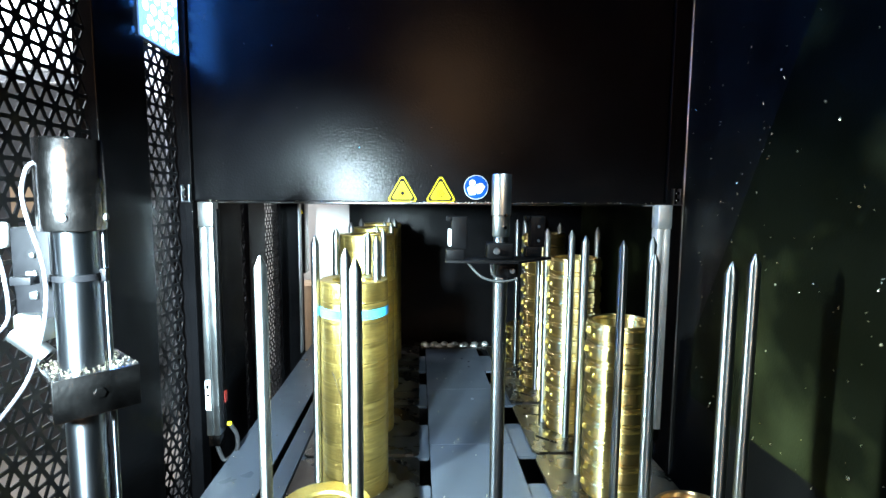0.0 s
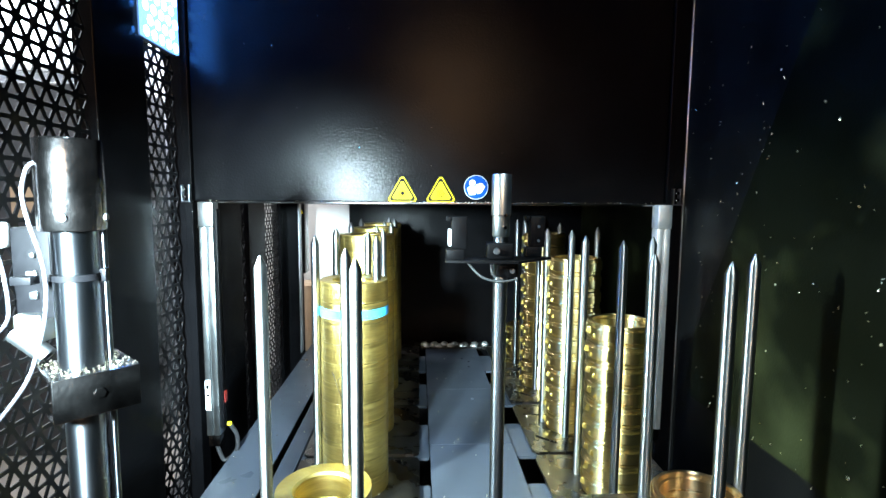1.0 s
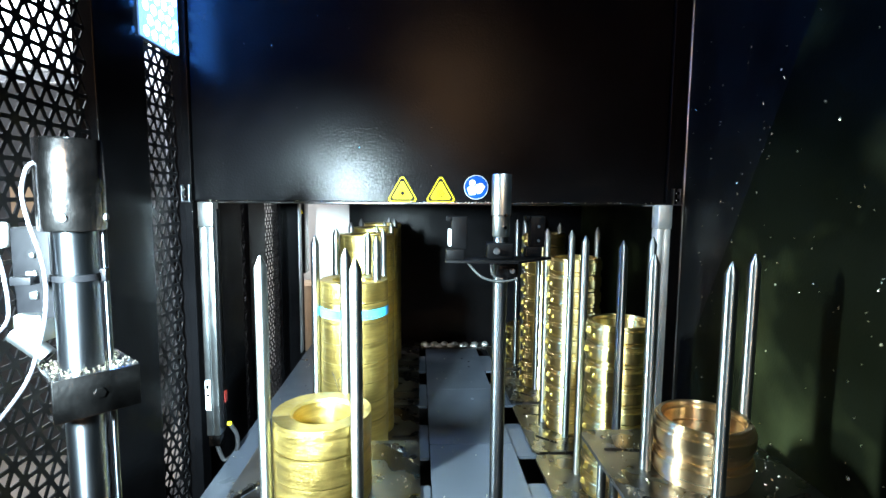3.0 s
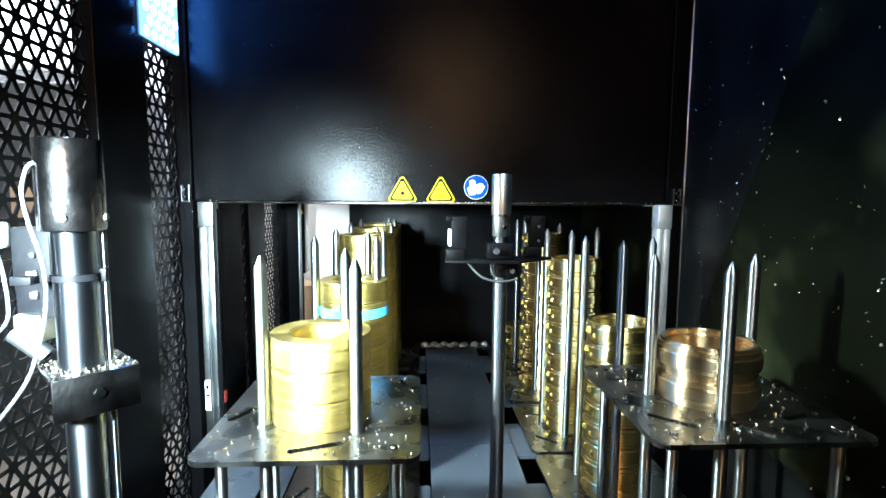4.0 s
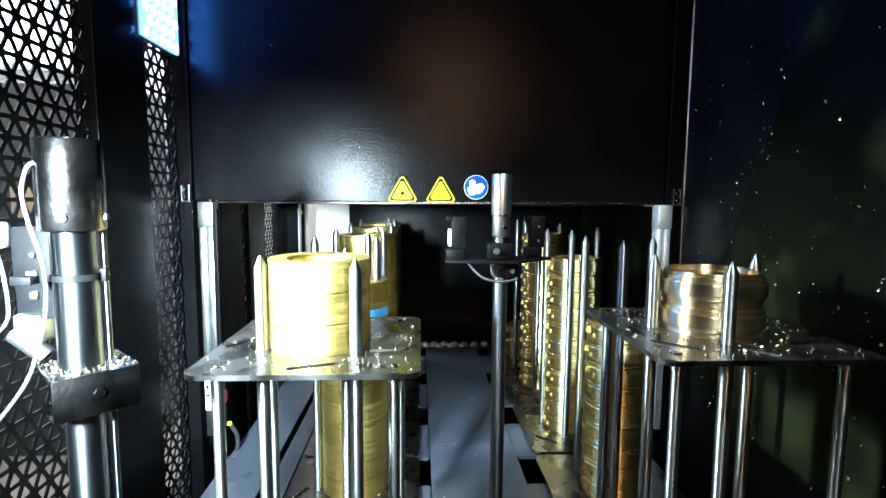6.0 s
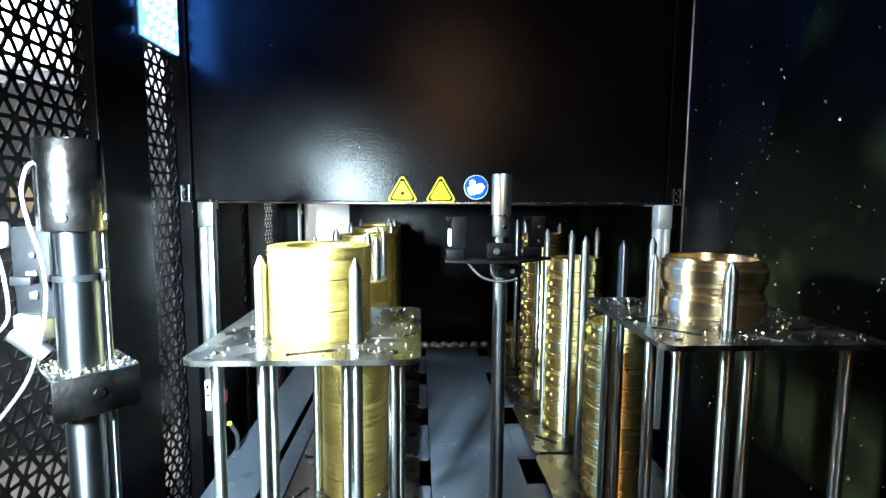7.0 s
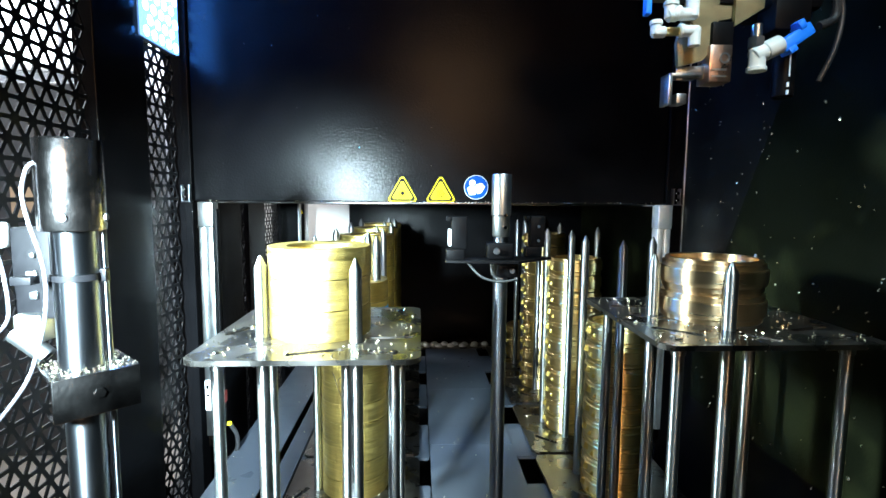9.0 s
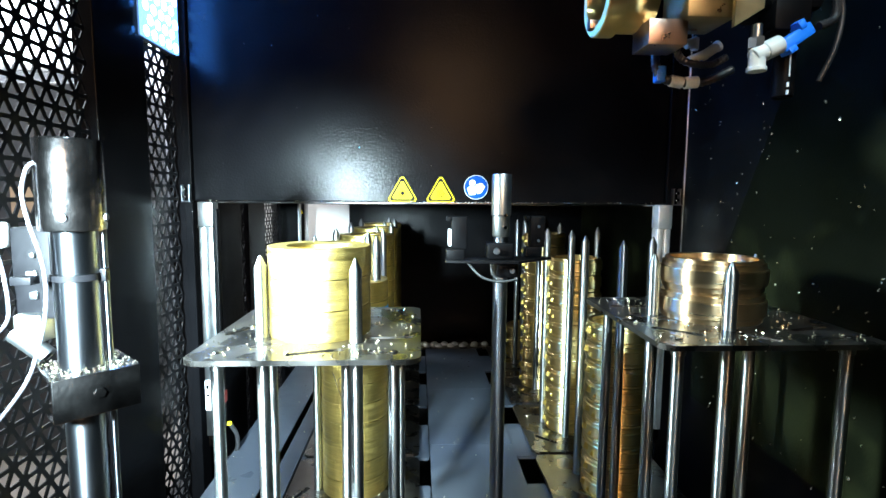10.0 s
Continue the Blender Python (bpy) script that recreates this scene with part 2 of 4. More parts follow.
FRONTS = [0.705, 1.065, 1.43, 1.805, 2.18]
PLATE_LEN = 0.348
LEFT_PLATE, RIGHT_PLATE = (-0.335, 0.004), (0.342, 0.681)
PIN_TOP = 0.672

# ---------------------------------------------------------------- hall outside
bm = bmesh.new()
box(bm, (-9, -7, -0.92), (8, 9, -0.9))
structure("ground", bm, CONCRETE, "worn concrete hall floor")
bm = bmesh.new()
box(bm, (-3.3, -6, -0.9), (-3.2, 8, 4.0))
structure("wall_hall_west", bm, HALL_WALL, "grey painted hall wall")
bm = bmesh.new()
box(bm, (-3.2, 3.9, -0.9), (7, 4.0, 4.0))
structure("wall_hall_north", bm, HALL_WALL, "grey painted hall wall")

# ---------------------------------------------------------------- machine bed
bm = bmesh.new()
box(bm, (-0.9, 1.06, -0.34), (1.1, 3.2, -0.30))
structure("floor", bm, DARK_PIT, "dark oily machine base tray")


def bed_sheet(name, x0, x1, y0, y1, top=0.0, thick=0.006, holes=()):
    bm = bmesh.new()
    sheet(bm, round_rect(x0, y0, x1, y1, 0.006, 3), holes, top - thick, top)
    for f in bm.faces:
        f.smooth = False
    return structure(name, bm, GREY_SHEET, "grey painted steel bed sheet with scratches and chips")


def round_hole(cx, cy, r):
    return [(cx + r * math.cos(2 * math.pi * k / 10), cy + r * math.sin(2 * math.pi * k / 10)) for k in range(10)]


bed_sheet("bed_sheet_west", -0.55, -0.412, 1.08, 2.60)
bed_sheet("bed_sheet_inner", -0.394, -0.345, 1.08, 2.60, -0.002)
for k, (a, b) in enumerate(((1.08, 1.50), (1.502, 1.955), (1.957, 2.50))):
    bed_sheet("bed_sheet_middle", 0.036, 0.291, a, b, 0.0, 0.006,
              [round_hole(0.205, b - 0.10 if k == 1 else b - 0.16, 0.006)] + ([round_hole(0.11, b - 0.34, 0.005), round_hole(0.185, b - 0.34, 0.005)] if k == 2 else []))
bm = bmesh.new()
for x0, x1 in ((-0.30, -0.06), (0.38, 0.66)):
    box(bm, (x0, 0.74, -0.09), (x1, 1.05, -0.07), 0.002)
    box(bm, (x0 + 0.05, 0.80, -0.90), (x0 + 0.13, 0.98, -0.09), 0.002)
structure("pin_base", bm, DARK_PIT, "dark steel base under the nearest guide pins")
# cross sheets that carry the lift plates, with dark gaps between them
for f in FRONTS[1:]:
    for x0, x1 in ((-0.342, 0.033), (0.294, 0.687)):
        bm = bmesh.new()
        sheet(bm, round_rect(x0, f + 0.005, x1, f + 0.225, 0.008, 3), [], -0.016, -0.008)
        structure("cross_sheet", bm, GREY_SHEET, "grey steel cross sheet under a lift plate")
bm = bmesh.new()
box(bm, (-0.02, 2.52, -0.012), (0.36, 2.60, 0.002), 0.001)
structure("bed_end_strip", bm, STEEL_PLATE, "steel strip across the end of the bed")
bm = bmesh.new()
box(bm, (-0.55, 2.60, -0.3), (0.79, 2.612, 0.012), 0.001)
structure("bed_end_lip", bm, BLACK, "black folded lip at the end of the bed")
bm = bmesh.new()
box(bm, (-0.552, 1.08, -0.3), (-0.546, 2.6, -0.007))
structure("bed_side", bm, DARK_PIT, "dark side of the machine bed")

def dome_nut():
    bm = bmesh.new()
    lathe(bm, [(0.019, 0), (0.019, 0.004), (0.016, 0.009), (0.010, 0.013), (0.004, 0.0145), (0.001, 0.015)], 16)
    # pale metal puts the overhead light into the bolt's colour
    return tagged(link("dome_bolt", bm, ALU_LIT, None, 60), "dome-headed bolt on the bed's end strip, coloured as lit", "bolt", "bolts on the end strip")


nut = dome_nut()
nut.location = (0.03, 2.565, 0.002)
for k in range(1, 7):
    copy_thing(nut, pose(0.03 + 0.052 * k, 2.565 + random.uniform(-0.006, 0.006), 0.002))
for k in range(5):
    copy_thing(nut, pose(0.045 + 0.06 * k, 2.535 + random.uniform(-0.004, 0.004), 0.002))

# ---------------------------------------------------------------- cell walls
def slab(name, lo, hi, mat, label, bevel=0.0):
    bm = bmesh.new()
    box(bm, lo, hi, bevel)
    return structure(name, bm, mat, label)


slab("ceiling", (-0.9, -1.6, 2.25), (1.1, 3.2, 2.30), BLACK, "black sheet ceiling of the cell")
slab("wall_east", (RIGHT_X, -1.6, -0.9), (RIGHT_X + 0.04, DOOR_Y + 0.06, 2.25), WALL_PLAIN, "black oily sheet wall with stuck chips")
slab("wall_east_rear", (0.86, DOOR_Y + 0.06, -0.3), (0.90, 2.75, 2.25), BLACK_WALL, "black sheet wall behind the door")
# unseen wall, opened so that the door mirrors something warm
for nm, lo, hi in (("wall_south_west", (-0.72, -1.64, -0.9), (0.04, -1.6, 2.25)), ("wall_south_east", (0.50, -1.64, -0.9), (0.83, -1.6, 2.25)),
                   ("wall_south_low", (0.04, -1.64, -0.9), (0.50, -1.6, 1.12)), ("wall_south_high", (0.04, -1.64, 2.0), (0.50, -1.6, 2.25))):
    slab(nm, lo, hi, BLACK, "unseen black sheet wall round an opening added for the door's reflection")
# added brown reflector that gives the door its warm sheen
slab("wall_warm_reflector", (-1.5, -3.0, -0.9), (2.5, -2.9, 3.0), CARDBOARD, "brown wall added behind the opening as a warm reflector")
slab("wall_north", (-0.36, BACK_Y, -0.3), (0.90, BACK_Y + 0.04, 2.25), BLACK, "black powder-coated rear wall")

# slanted cover sheet on the east wall
bm = bmesh.new()
turn_east = Matrix(((0, 0, -1, RIGHT_X), (1, 0, 0, 0), (0, 1, 0, 0), (0, 0, 0, 1)))
sheet(bm, [(1.372, 0.375), (0.87, 1.42), (0.20, 1.42), (0.20, 0.20), (1.372, 0.20)], [], 0.0, 0.012, turn_east)
# the sheet's olive mottles are lamp glow put into its colour
cover = tagged(link("cover_sheet", bm, BLACK_WALL), "black oily cover sheet with a slanted edge and painted glow mottles", "cover sheet", kind="structure")



# mesh wall: posts, rails and triangle-perforated panels
def mesh_panel(name, y0, y1, z0, z1, row=0.0345, bar=0.0078, x=LEFT_X, t=0.0025):
    """Punched sheet: a grid of triangles with a rounded triangular hole in each."""
    side = row * 2 / math.sqrt(3)
    bm = bmesh.new()
    rows_n, cols_n = int((z1 - z0) / row), int((y1 - y0) / (side / 2)) + 1
    k = bar / row
    for j in range(rows_n):
        for i in range(-1, cols_n):
            up = (i + j) % 2 == 0
            ya, za = y0 + i * side / 2, z0 + j * row
            tri = [(ya, za), (ya + side, za), (ya + side / 2, za + row)] if up else [(ya, za + row), (ya + side / 2, za), (ya + side, za + row)]
            if min(p[0] for p in tri) < y0 - 0.001 or max(p[0] for p in tri) > y1 + 0.001:
                continue
            cy, cz = sum(p[0] for p in tri) / 3, sum(p[1] for p in tri) / 3
            inner = []
            for p, q, r in ((tri[0], tri[1], tri[2]), (tri[1], tri[2], tri[0]), (tri[2], tri[0], tri[1])):
                c = (p[0] + (cy - p[0]) * k * 1.5, p[1] + (cz - p[1]) * k * 1.5)
                for o in (r, q):
                    inner.append((c[0] + (o[0] - p[0]) * 0.08, c[1] + (o[1] - p[1]) * 0.08))
            f_out = [bm.verts.new((x, *p)) for p in tri]
            f_in = [bm.verts.new((x, *p)) for p in inner]
            b_in = [bm.verts.new((x - t, *p)) for p in inner]
            for n in range(3):
                bm.faces.new((f_out[n], f_in[2 * n], f_in[2 * n + 1]))
                bm.faces.new((f_out[n], f_in[2 * n + 1], f_in[(2 * n + 2) % 6], f_out[(n + 1) % 3]))
            for n in range(6):
                bm.faces.new((f_in[n], f_in[(n + 1) % 6], b_in[(n + 1) % 6], b_in[n]))
    ob = link(name, bm, BLACK_MESH)
    return tagged(ob, "black sheet punched with triangular holes", "mesh panel", kind="structure")


for y0, y1 in ((0.45, 1.115), (1.306, 1.50), (1.94, 2.03), (2.235, 2.50)):
    mesh_panel("mesh_panel", y0, y1, -0.25, 1.85)
for y0, y1 in ((-1.6, 0.46), (1.110, 1.308), (1.496, 1.64), (1.64, 1.945), (2.025, 2.24), (2.495, 2.60)):
    slab("wall_west_post", (LEFT_X - 0.03, y0, -0.9), (LEFT_X + 0.014, y1, 2.25), BLACK, "black powder-coated frame post", 0.002)
slab("wall_west_sill", (LEFT_X - 0.03, 0.2, -0.9), (LEFT_X + 0.01, 2.52, -0.24), BLACK, "black sill under the mesh panels")
slab("wall_west_head", (LEFT_X - 0.03, 0.2, 1.84), (LEFT_X + 0.01, 2.6, 2.25), BLACK, "black head rail over the mesh panels")

# ---------------------------------------------------------------- hanging door panel with its rails
bm = bmesh.new()
box(bm, (-0.643, DOOR_Y, 0.746), (0.735, DOOR_Y + 0.025, 2.25), 0.002)
door = structure("door_1", bm, BLACK, "black textured lifting door above the stacks")
bm = bmesh.new()
box(bm, (-0.640, DOOR_Y - 0.006, 0.738), (0.732, DOOR_Y + 0.03, 0.7455), 0.002)
part("door_edge", bm, STEEL_DARK, door, "worn metal bottom edge with chips")
spots = [(random.uniform(-0.6, 0.7), DOOR_Y - 0.003, 0.746) for _ in range(90)]
chips("edge_chips", spots, 0.0022)
for x0, x1, nm in ((-0.668, -0.646, "west"), (0.738, 0.785, "east")):
    slab("door_rail_" + nm, (x0, DOOR_Y - 0.01, -0.3), (x1, DOOR_Y + 0.05, 2.25), BLACK, "black guide rail of the lifting door", 0.002)
bm = bmesh.new()
rod(bm, (0.787, DOOR_Y - 0.015, -0.1), (0.787, DOOR_Y - 0.015, 2.2), 0.0022, 8)
structure("corner_seam", bm, ALU, "bright sealing bead in the wall's corner")


def hinge_clip(x, y, z):
    root = thing("rail_clip", "small worn metal clip on the door rail", "clip", "door rail clips", (x, y, z))
    bm = bmesh.new()
    box(bm, (-0.014, -0.008, -0.004), (0.014, 0.008, 0.0), 0.001)
    box(bm, (-0.014, -0.008, 0), (-0.010, 0.008, 0.045), 0.001)
    box(bm, (0.006, -0.008, 0), (0.010, 0.008, 0.045), 0.001)
    part("bracket", bm, ZINC, root)
    for zz in (0.012, 0.032):
        bm = bmesh.new()
        rod(bm, (-0.002, -0.012, zz), (-0.002, -0.002, zz), 0.005, 12, 0.001)
        part("screw", bm, STEEL_DARK, root)


hinge_clip(-0.655, DOOR_Y - 0.022, 0.745)
hinge_clip(0.762, DOOR_Y - 0.022, 0.745)


def light_curtain(x, z0, z1, metal, label):
    root = thing("light_curtain", label, "light curtain", "light curtains", (x, DOOR_Y - 0.015, 0))
    bm = bmesh.new()
    box(bm, (-0.021, -0.02, z0), (-0.004, 0.02, z1 - 0.07), 0.003)
    box(bm, (0.0, -0.02, z0), (0.018, 0.02, z1 - 0.07), 0.003)
    box(bm, (-0.006, -0.014, z0), (0.002, 0.018, z1 - 0.07))
    part("profile", bm, metal, root)
    bm = bmesh.new()
    box(bm, (-0.022, -0.022, z1 - 0.07), (0.020, 0.022, z1), 0.003)
    part("end_cap", bm, metal, root)
    bm = bmesh.new()
    box(bm, (-0.018, -0.016, z0 - 0.035), (0.016, 0.016, z0), 0.003)
    part("foot", bm, STEEL_DARK, root)
    bm = bmesh.new()
    box(bm, (0.019, -0.012, z0 + 0.02), (0.027, 0.012, z1 - 0.02), 0.001)
    part("window_strip", bm, BLACK_PLASTIC, root, "dark sensing window")
    bm = bmesh.new()
    box(bm, (-0.019, -0.0235, z0 + 0.08), (-0.005, -0.0205, z0 + 0.17))
    lab = part("sticker", bm, WHITE_SIGN, root, "white type sticker")
    bm = bmesh.new()
    for z, h in ((0.145, 0.012), (0.122, 0.008), (0.10, 0.003), (0.093, 0.003)):
        box(bm, (-0.016, -0.0245, z0 + z), (-0.008, -0.0237, z0 + z + h))
    part("print", bm, BLACK_INK, lab)
    return root


lc = light_curtain(-0.600, 0.055, 0.742, ALU, "silver aluminium light curtain profile beside the door opening")
bm = bmesh.new()
box(bm, (0.0275, -0.006, 0.15), (0.030, 0.012, 0.185))
part("red_strip", bm, RED_PAINT, lc, "red marking")
bm = bmesh.new()
rod(bm, (0.045, -0.02, 0.088), (0.045, -0.02, 0.099), 0.0065, 14, 0.002)
part("plug_cap", bm, YELLOW_CAP, lc, "yellow plug cap")
bm = bmesh.new()
hose(bm, [(0.045, -0.015, 0.09), (0.06, -0.005, 0.05), (0.055, 0.0, 0.0), (0.02, 0, -0.03), (0.0, 0, 0.015)], 0.006)
part("cable", bm, BLACK_RUBBER, lc)
# this profile's colour is lightened in place of light falling on it
light_curtain(0.725, 0.055, 0.742, ALU_LIT, "aluminium light curtain profile beside the wall, coloured as lit")


# ---------------------------------------------------------------- warning signs
def triangle_sign(x, z, s, mark):
    root = thing("warning_sign", "yellow triangular warning sticker with black border", "sign", "stickers on the door", (x, DOOR_Y - 0.0005, z))

    def tri(bm, k, y, mat=0):
        pts = []
        for a in (90, 210, 330):
            c = Vector((math.cos(radians(a)), math.sin(radians(a))))
            t = Vector((-c.y, c.x))
            for o in (-0.1, 0.1):
                p = (c * 0.97 + t * o) * s * k
                pts.append(p)
        bm.faces.new([bm.verts.new((p.x, y, p.y)) for p in pts])
    for nm, k, y, m in (("border", 1.0, -0.0002, YELLOW), ("ring", 0.90, -0.0006, BLACK_INK), ("field", 0.70, -0.0010, YELLOW)):
        bm = bmesh.new()
        tri(bm, k, y)
        r = bmesh.ops.extrude_face_region(bm, geom=bm.faces[:])
        bmesh.ops.translate(bm, vec=(0, -0.0003, 0), verts=[g for g in r["geom"] if isinstance(g, bmesh.types.BMVert)])
        part(nm, bm, m, root, smooth=None)
    bm = bmesh.new()
    y = -0.0016
    if mark == "burst":
        rod(bm, (0, y, -0.002), (0, y + 0.0004, -0.002), s * 0.12, 14)
        for k in range(12):
            a = radians(30 * k)
            box(bm, (s * 0.13, -0.0002, -s * 0.016), (s * 0.30, 0.0002, s * 0.016), 0, Matrix.Translation((0, y, -0.002)) @ Matrix.Rotation(a, 4, "Y"))
    else:
        for r0, r1 in ((0.22, 0.17), (0.12, 0.06)):
            lathe(bm, [(s * r0, 0), (s * r1, 0), (s * r1, 0.0004), (s * r0, 0.0004)], 20, Matrix.Translation((0, y, -0.002)) @ Matrix.Rotation(radians(90), 4, "X"), closed=True)
        for k in range(5):
            box(bm, (s * 0.20, -0.0002, -s * 0.03), (s * 0.30, 0.0002, s * 0.03), 0, Matrix.Translation((0, y, -0.002)) @ Matrix.Rotation(radians(72 * k), 4, "Y"))
    part("symbol", bm, BLACK_INK, root, smooth=None)


def disc_sign(x, z, r):
    root = thing("mandatory_sign", "round blue sticker with a white reading symbol", "sign", "stickers on the door", (x, DOOR_Y - 0.0005, z))
    for nm, k, y, m in (("border", 1.0, 0.0, WHITE_SIGN), ("field", 0.965, -0.0006, BLUE_SIGN)):
        bm = bmesh.new()
        rod(bm, (0, y, 0), (0, y - 0.0005, 0), r * k, 40)
        part(nm, bm, m, root, smooth=None)
    bm = bmesh.new()
    y = -0.0014
    rod(bm, (-0.32 * r, y, 0.36 * r), (-0.32 * r, y - 0.0004, 0.36 * r), 0.26 * r, 20)
    for pts in ([(-0.75, -0.1), (-0.55, 0.12), (-0.15, 0.1), (0.05, -0.12), (-0.05, -0.6), (-0.55, -0.65)], [(0.0, 0.25), (0.45, 0.35), (0.75, 0.05), (0.45, -0.45), (0.1, -0.55), (-0.15, -0.1)]):
        f = bm.faces.new([bm.verts.new((px * r, y, pz * r)) for px, pz in pts])
        e = bmesh.ops.extrude_face_region(bm, geom=[f])
        bmesh.ops.translate(bm, vec=(0, -0.0004, 0), verts=[g for g in e["geom"] if isinstance(g, bmesh.types.BMVert)])
    part("symbol", bm, WHITE_SIGN, root, smooth=None)


triangle_sign(-0.048, 0.773, 0.047, "burst")
triangle_sign(0.064, 0.773, 0.047, "rings")
disc_sign(0.168, 0.790, 0.0355)


# ---------------------------------------------------------------- guide pins
def guide_pin():
    bm = bmesh.new()
    lathe(bm, [(0.0104, -0.062), (0.0104, PIN_TOP - 0.020), (0.0098, PIN_TOP - 0.018), (0.0022, PIN_TOP - 0.001), (0.0010, PIN_TOP)], 20)
    return tagged(link("guide_pin", bm, STEEL_PIN, None, 30), "ground steel guide pin with a conical tip", "guide pin", "guide pins")


LEFT_PINS = [[(-0.257, 0.832), (-0.099, 0.797), (-0.137, 0.955)],
             [(-0.257, 1.262), (-0.106, 1.262), (-0.142, 1.405)],
             [(-0.254, 1.575), (-0.105, 1.535), (-0.140, 1.735)],
             [(-0.256, 1.933), (-0.105, 1.905), (-0.140, 2.09)],
             [(-0.253, 2.267), (-0.105, 2.28), (-0.140, 2.44)]]
RIGHT_PINS = [[(0.418, 0.871), (0.490, 0.763), (0.602, 0.876)],
              [(0.437, 1.315), (0.476, 1.153), (0.597, 1.271)],
              [(0.420, 1.640), (0.466, 1.527), (0.604, 1.69)],
              [(0.425, 2.00), (0.462, 1.93), (0.560, 1.987)],
              [(0.441, 2.245), (0.480, 2.30), (0.575, 2.42)]]
pin = None
for row in LEFT_PINS + RIGHT_PINS:
    for x, y in row:
        if pin is None:
            pin = guide_pin()
            pin.location = (x, y, -0.008)
        else:
            copy_thing(pin, pose(x, y, -0.008, random.uniform(-0.25, 0.25), random.uniform(-0.25, 0.25), random.uniform(0, 360)))


# ---------------------------------------------------------------- lift plates
LEFT_SLOTS = ((0.147, 0.027, 0.215, 0.050), (0.258, 0.111, 0.321, 0.117), (0.018, 0.140, 0.050, 0.195), (0.269, 0.332, 0.306, 0.300))
RIGHT_SLOTS = ((0.035, 0.100, 0.085, 0.055), (0.152, 0.060, 0.182, 0.020), (0.030, 0.264, 0.100, 0.257), (0.250, 0.080, 0.310, 0.100))


def lift_plate(x0, x1, front, pins, legs=False, chip_count=40):
    """A plate with its origin at the middle of its underside."""
    cx, cy = (x0 + x1) / 2, front + PLATE_LEN / 2
    root = thing("lift_plate", "oily steel lift plate with slots and metal chips", "lift plate", "lift plates", (cx, cy, 0))
    w, d = (x1 - x0) / 2, PLATE_LEN / 2
    holes = [round_hole(px - cx, py - cy, 0.0125) for px, py in pins if abs(py - cy) < d - 0.015]
    slots = LEFT_SLOTS if x0 < 0 else RIGHT_SLOTS
    for ax, ay, bx, by in slots:
        a, b = Vector((ax - w, ay - d)), Vector((bx - w, by - d))
        near = min(((a + (b - a) * k / 8) - Vector((px - cx, py - cy))).length for k in range(9) for px, py in pins)
        if near > 0.022:
            holes.append(slot_loop(*((a + b) / 2), (b - a).length + 0.013, 0.013, math.degrees(math.atan2(b.y - a.y, b.x - a.x))))
    bm = bmesh.new()
    sheet(bm, round_rect(-w, -d, w, d, 0.022, 6), holes, 0, 0.008)
    part("plate", bm, STEEL_PLATE, root, smooth=None)
    for sx in (-1, 1):
        for sy in (-1, 1):
            if legs:
                bm = bmesh.new()
                rod(bm, (sx * (w - 0.040), sy * (d - 0.035), -0.93), (sx * (w - 0.040), sy * (d - 0.035), 0), 0.0088, 18)
                rod(bm, (sx * (w - 0.040), sy * (d - 0.035), -0.016), (sx * (w - 0.040), sy * (d - 0.035), -0.0005), 0.0105, 18, 0.001)
                part("leg", bm, STEEL_PIN, root)
            bm = bmesh.new()
            rod(bm, (sx * (w - 0.040), sy * (d - 0.035), 0.008), (sx * (w - 0.040), sy * (d - 0.035), 0.0105), 0.006, 12, 0.001)
            part("screw", bm, STEEL_DARK, root)
    spots = [(random.uniform(-w + 0.01, w - 0.01), random.uniform(-d + 0.01, d - 0.01), 0.0095) for _ in range(chip_count)]
    ob = chips("chips", spots, 0.0019, root)
    ob["label"] = "scattered bright metal chips"
    return root


NEAR_FRONT = {-1: 0.705, 1: 0.677}
near_left = lift_plate(*LEFT_PLATE, NEAR_FRONT[-1], LEFT_PINS[0], True, 230)
near_right = lift_plate(*RIGHT_PLATE, NEAR_FRONT[1], RIGHT_PINS[0], True, 230)
for f, lp, rp in list(zip(FRONTS, LEFT_PINS, RIGHT_PINS))[1:]:
    lift_plate(*LEFT_PLATE, f, lp)
    lift_plate(*RIGHT_PLATE, f, rp)


# ---------------------------------------------------------------- workpieces
BLANK_H, RING_H = 0.0493, 0.052


def brass_blank():
    bm = bmesh.new()
    prof = [(0.051, 0.001), (0.0845, 0.0)]
    n = 9
    for k in range(n):
        z = 0.0025 + (BLANK_H - 0.006) * k / (n - 1)
        prof.append((0.0850 - (random.uniform(0.0, 0.00035)), z))
    prof += [(0.0845, BLANK_H - 0.0006), (0.055, BLANK_H - 0.0010), (0.0505, BLANK_H - 0.005), (0.0500, 0.006)]
    lathe(bm, prof, 48, closed=True, jitter=0.00022)
    return tagged(link("brass_blank", bm, BLANK, None, 32), "rough sawn brass ring blank with tool marks", "brass blank", "brass blanks")


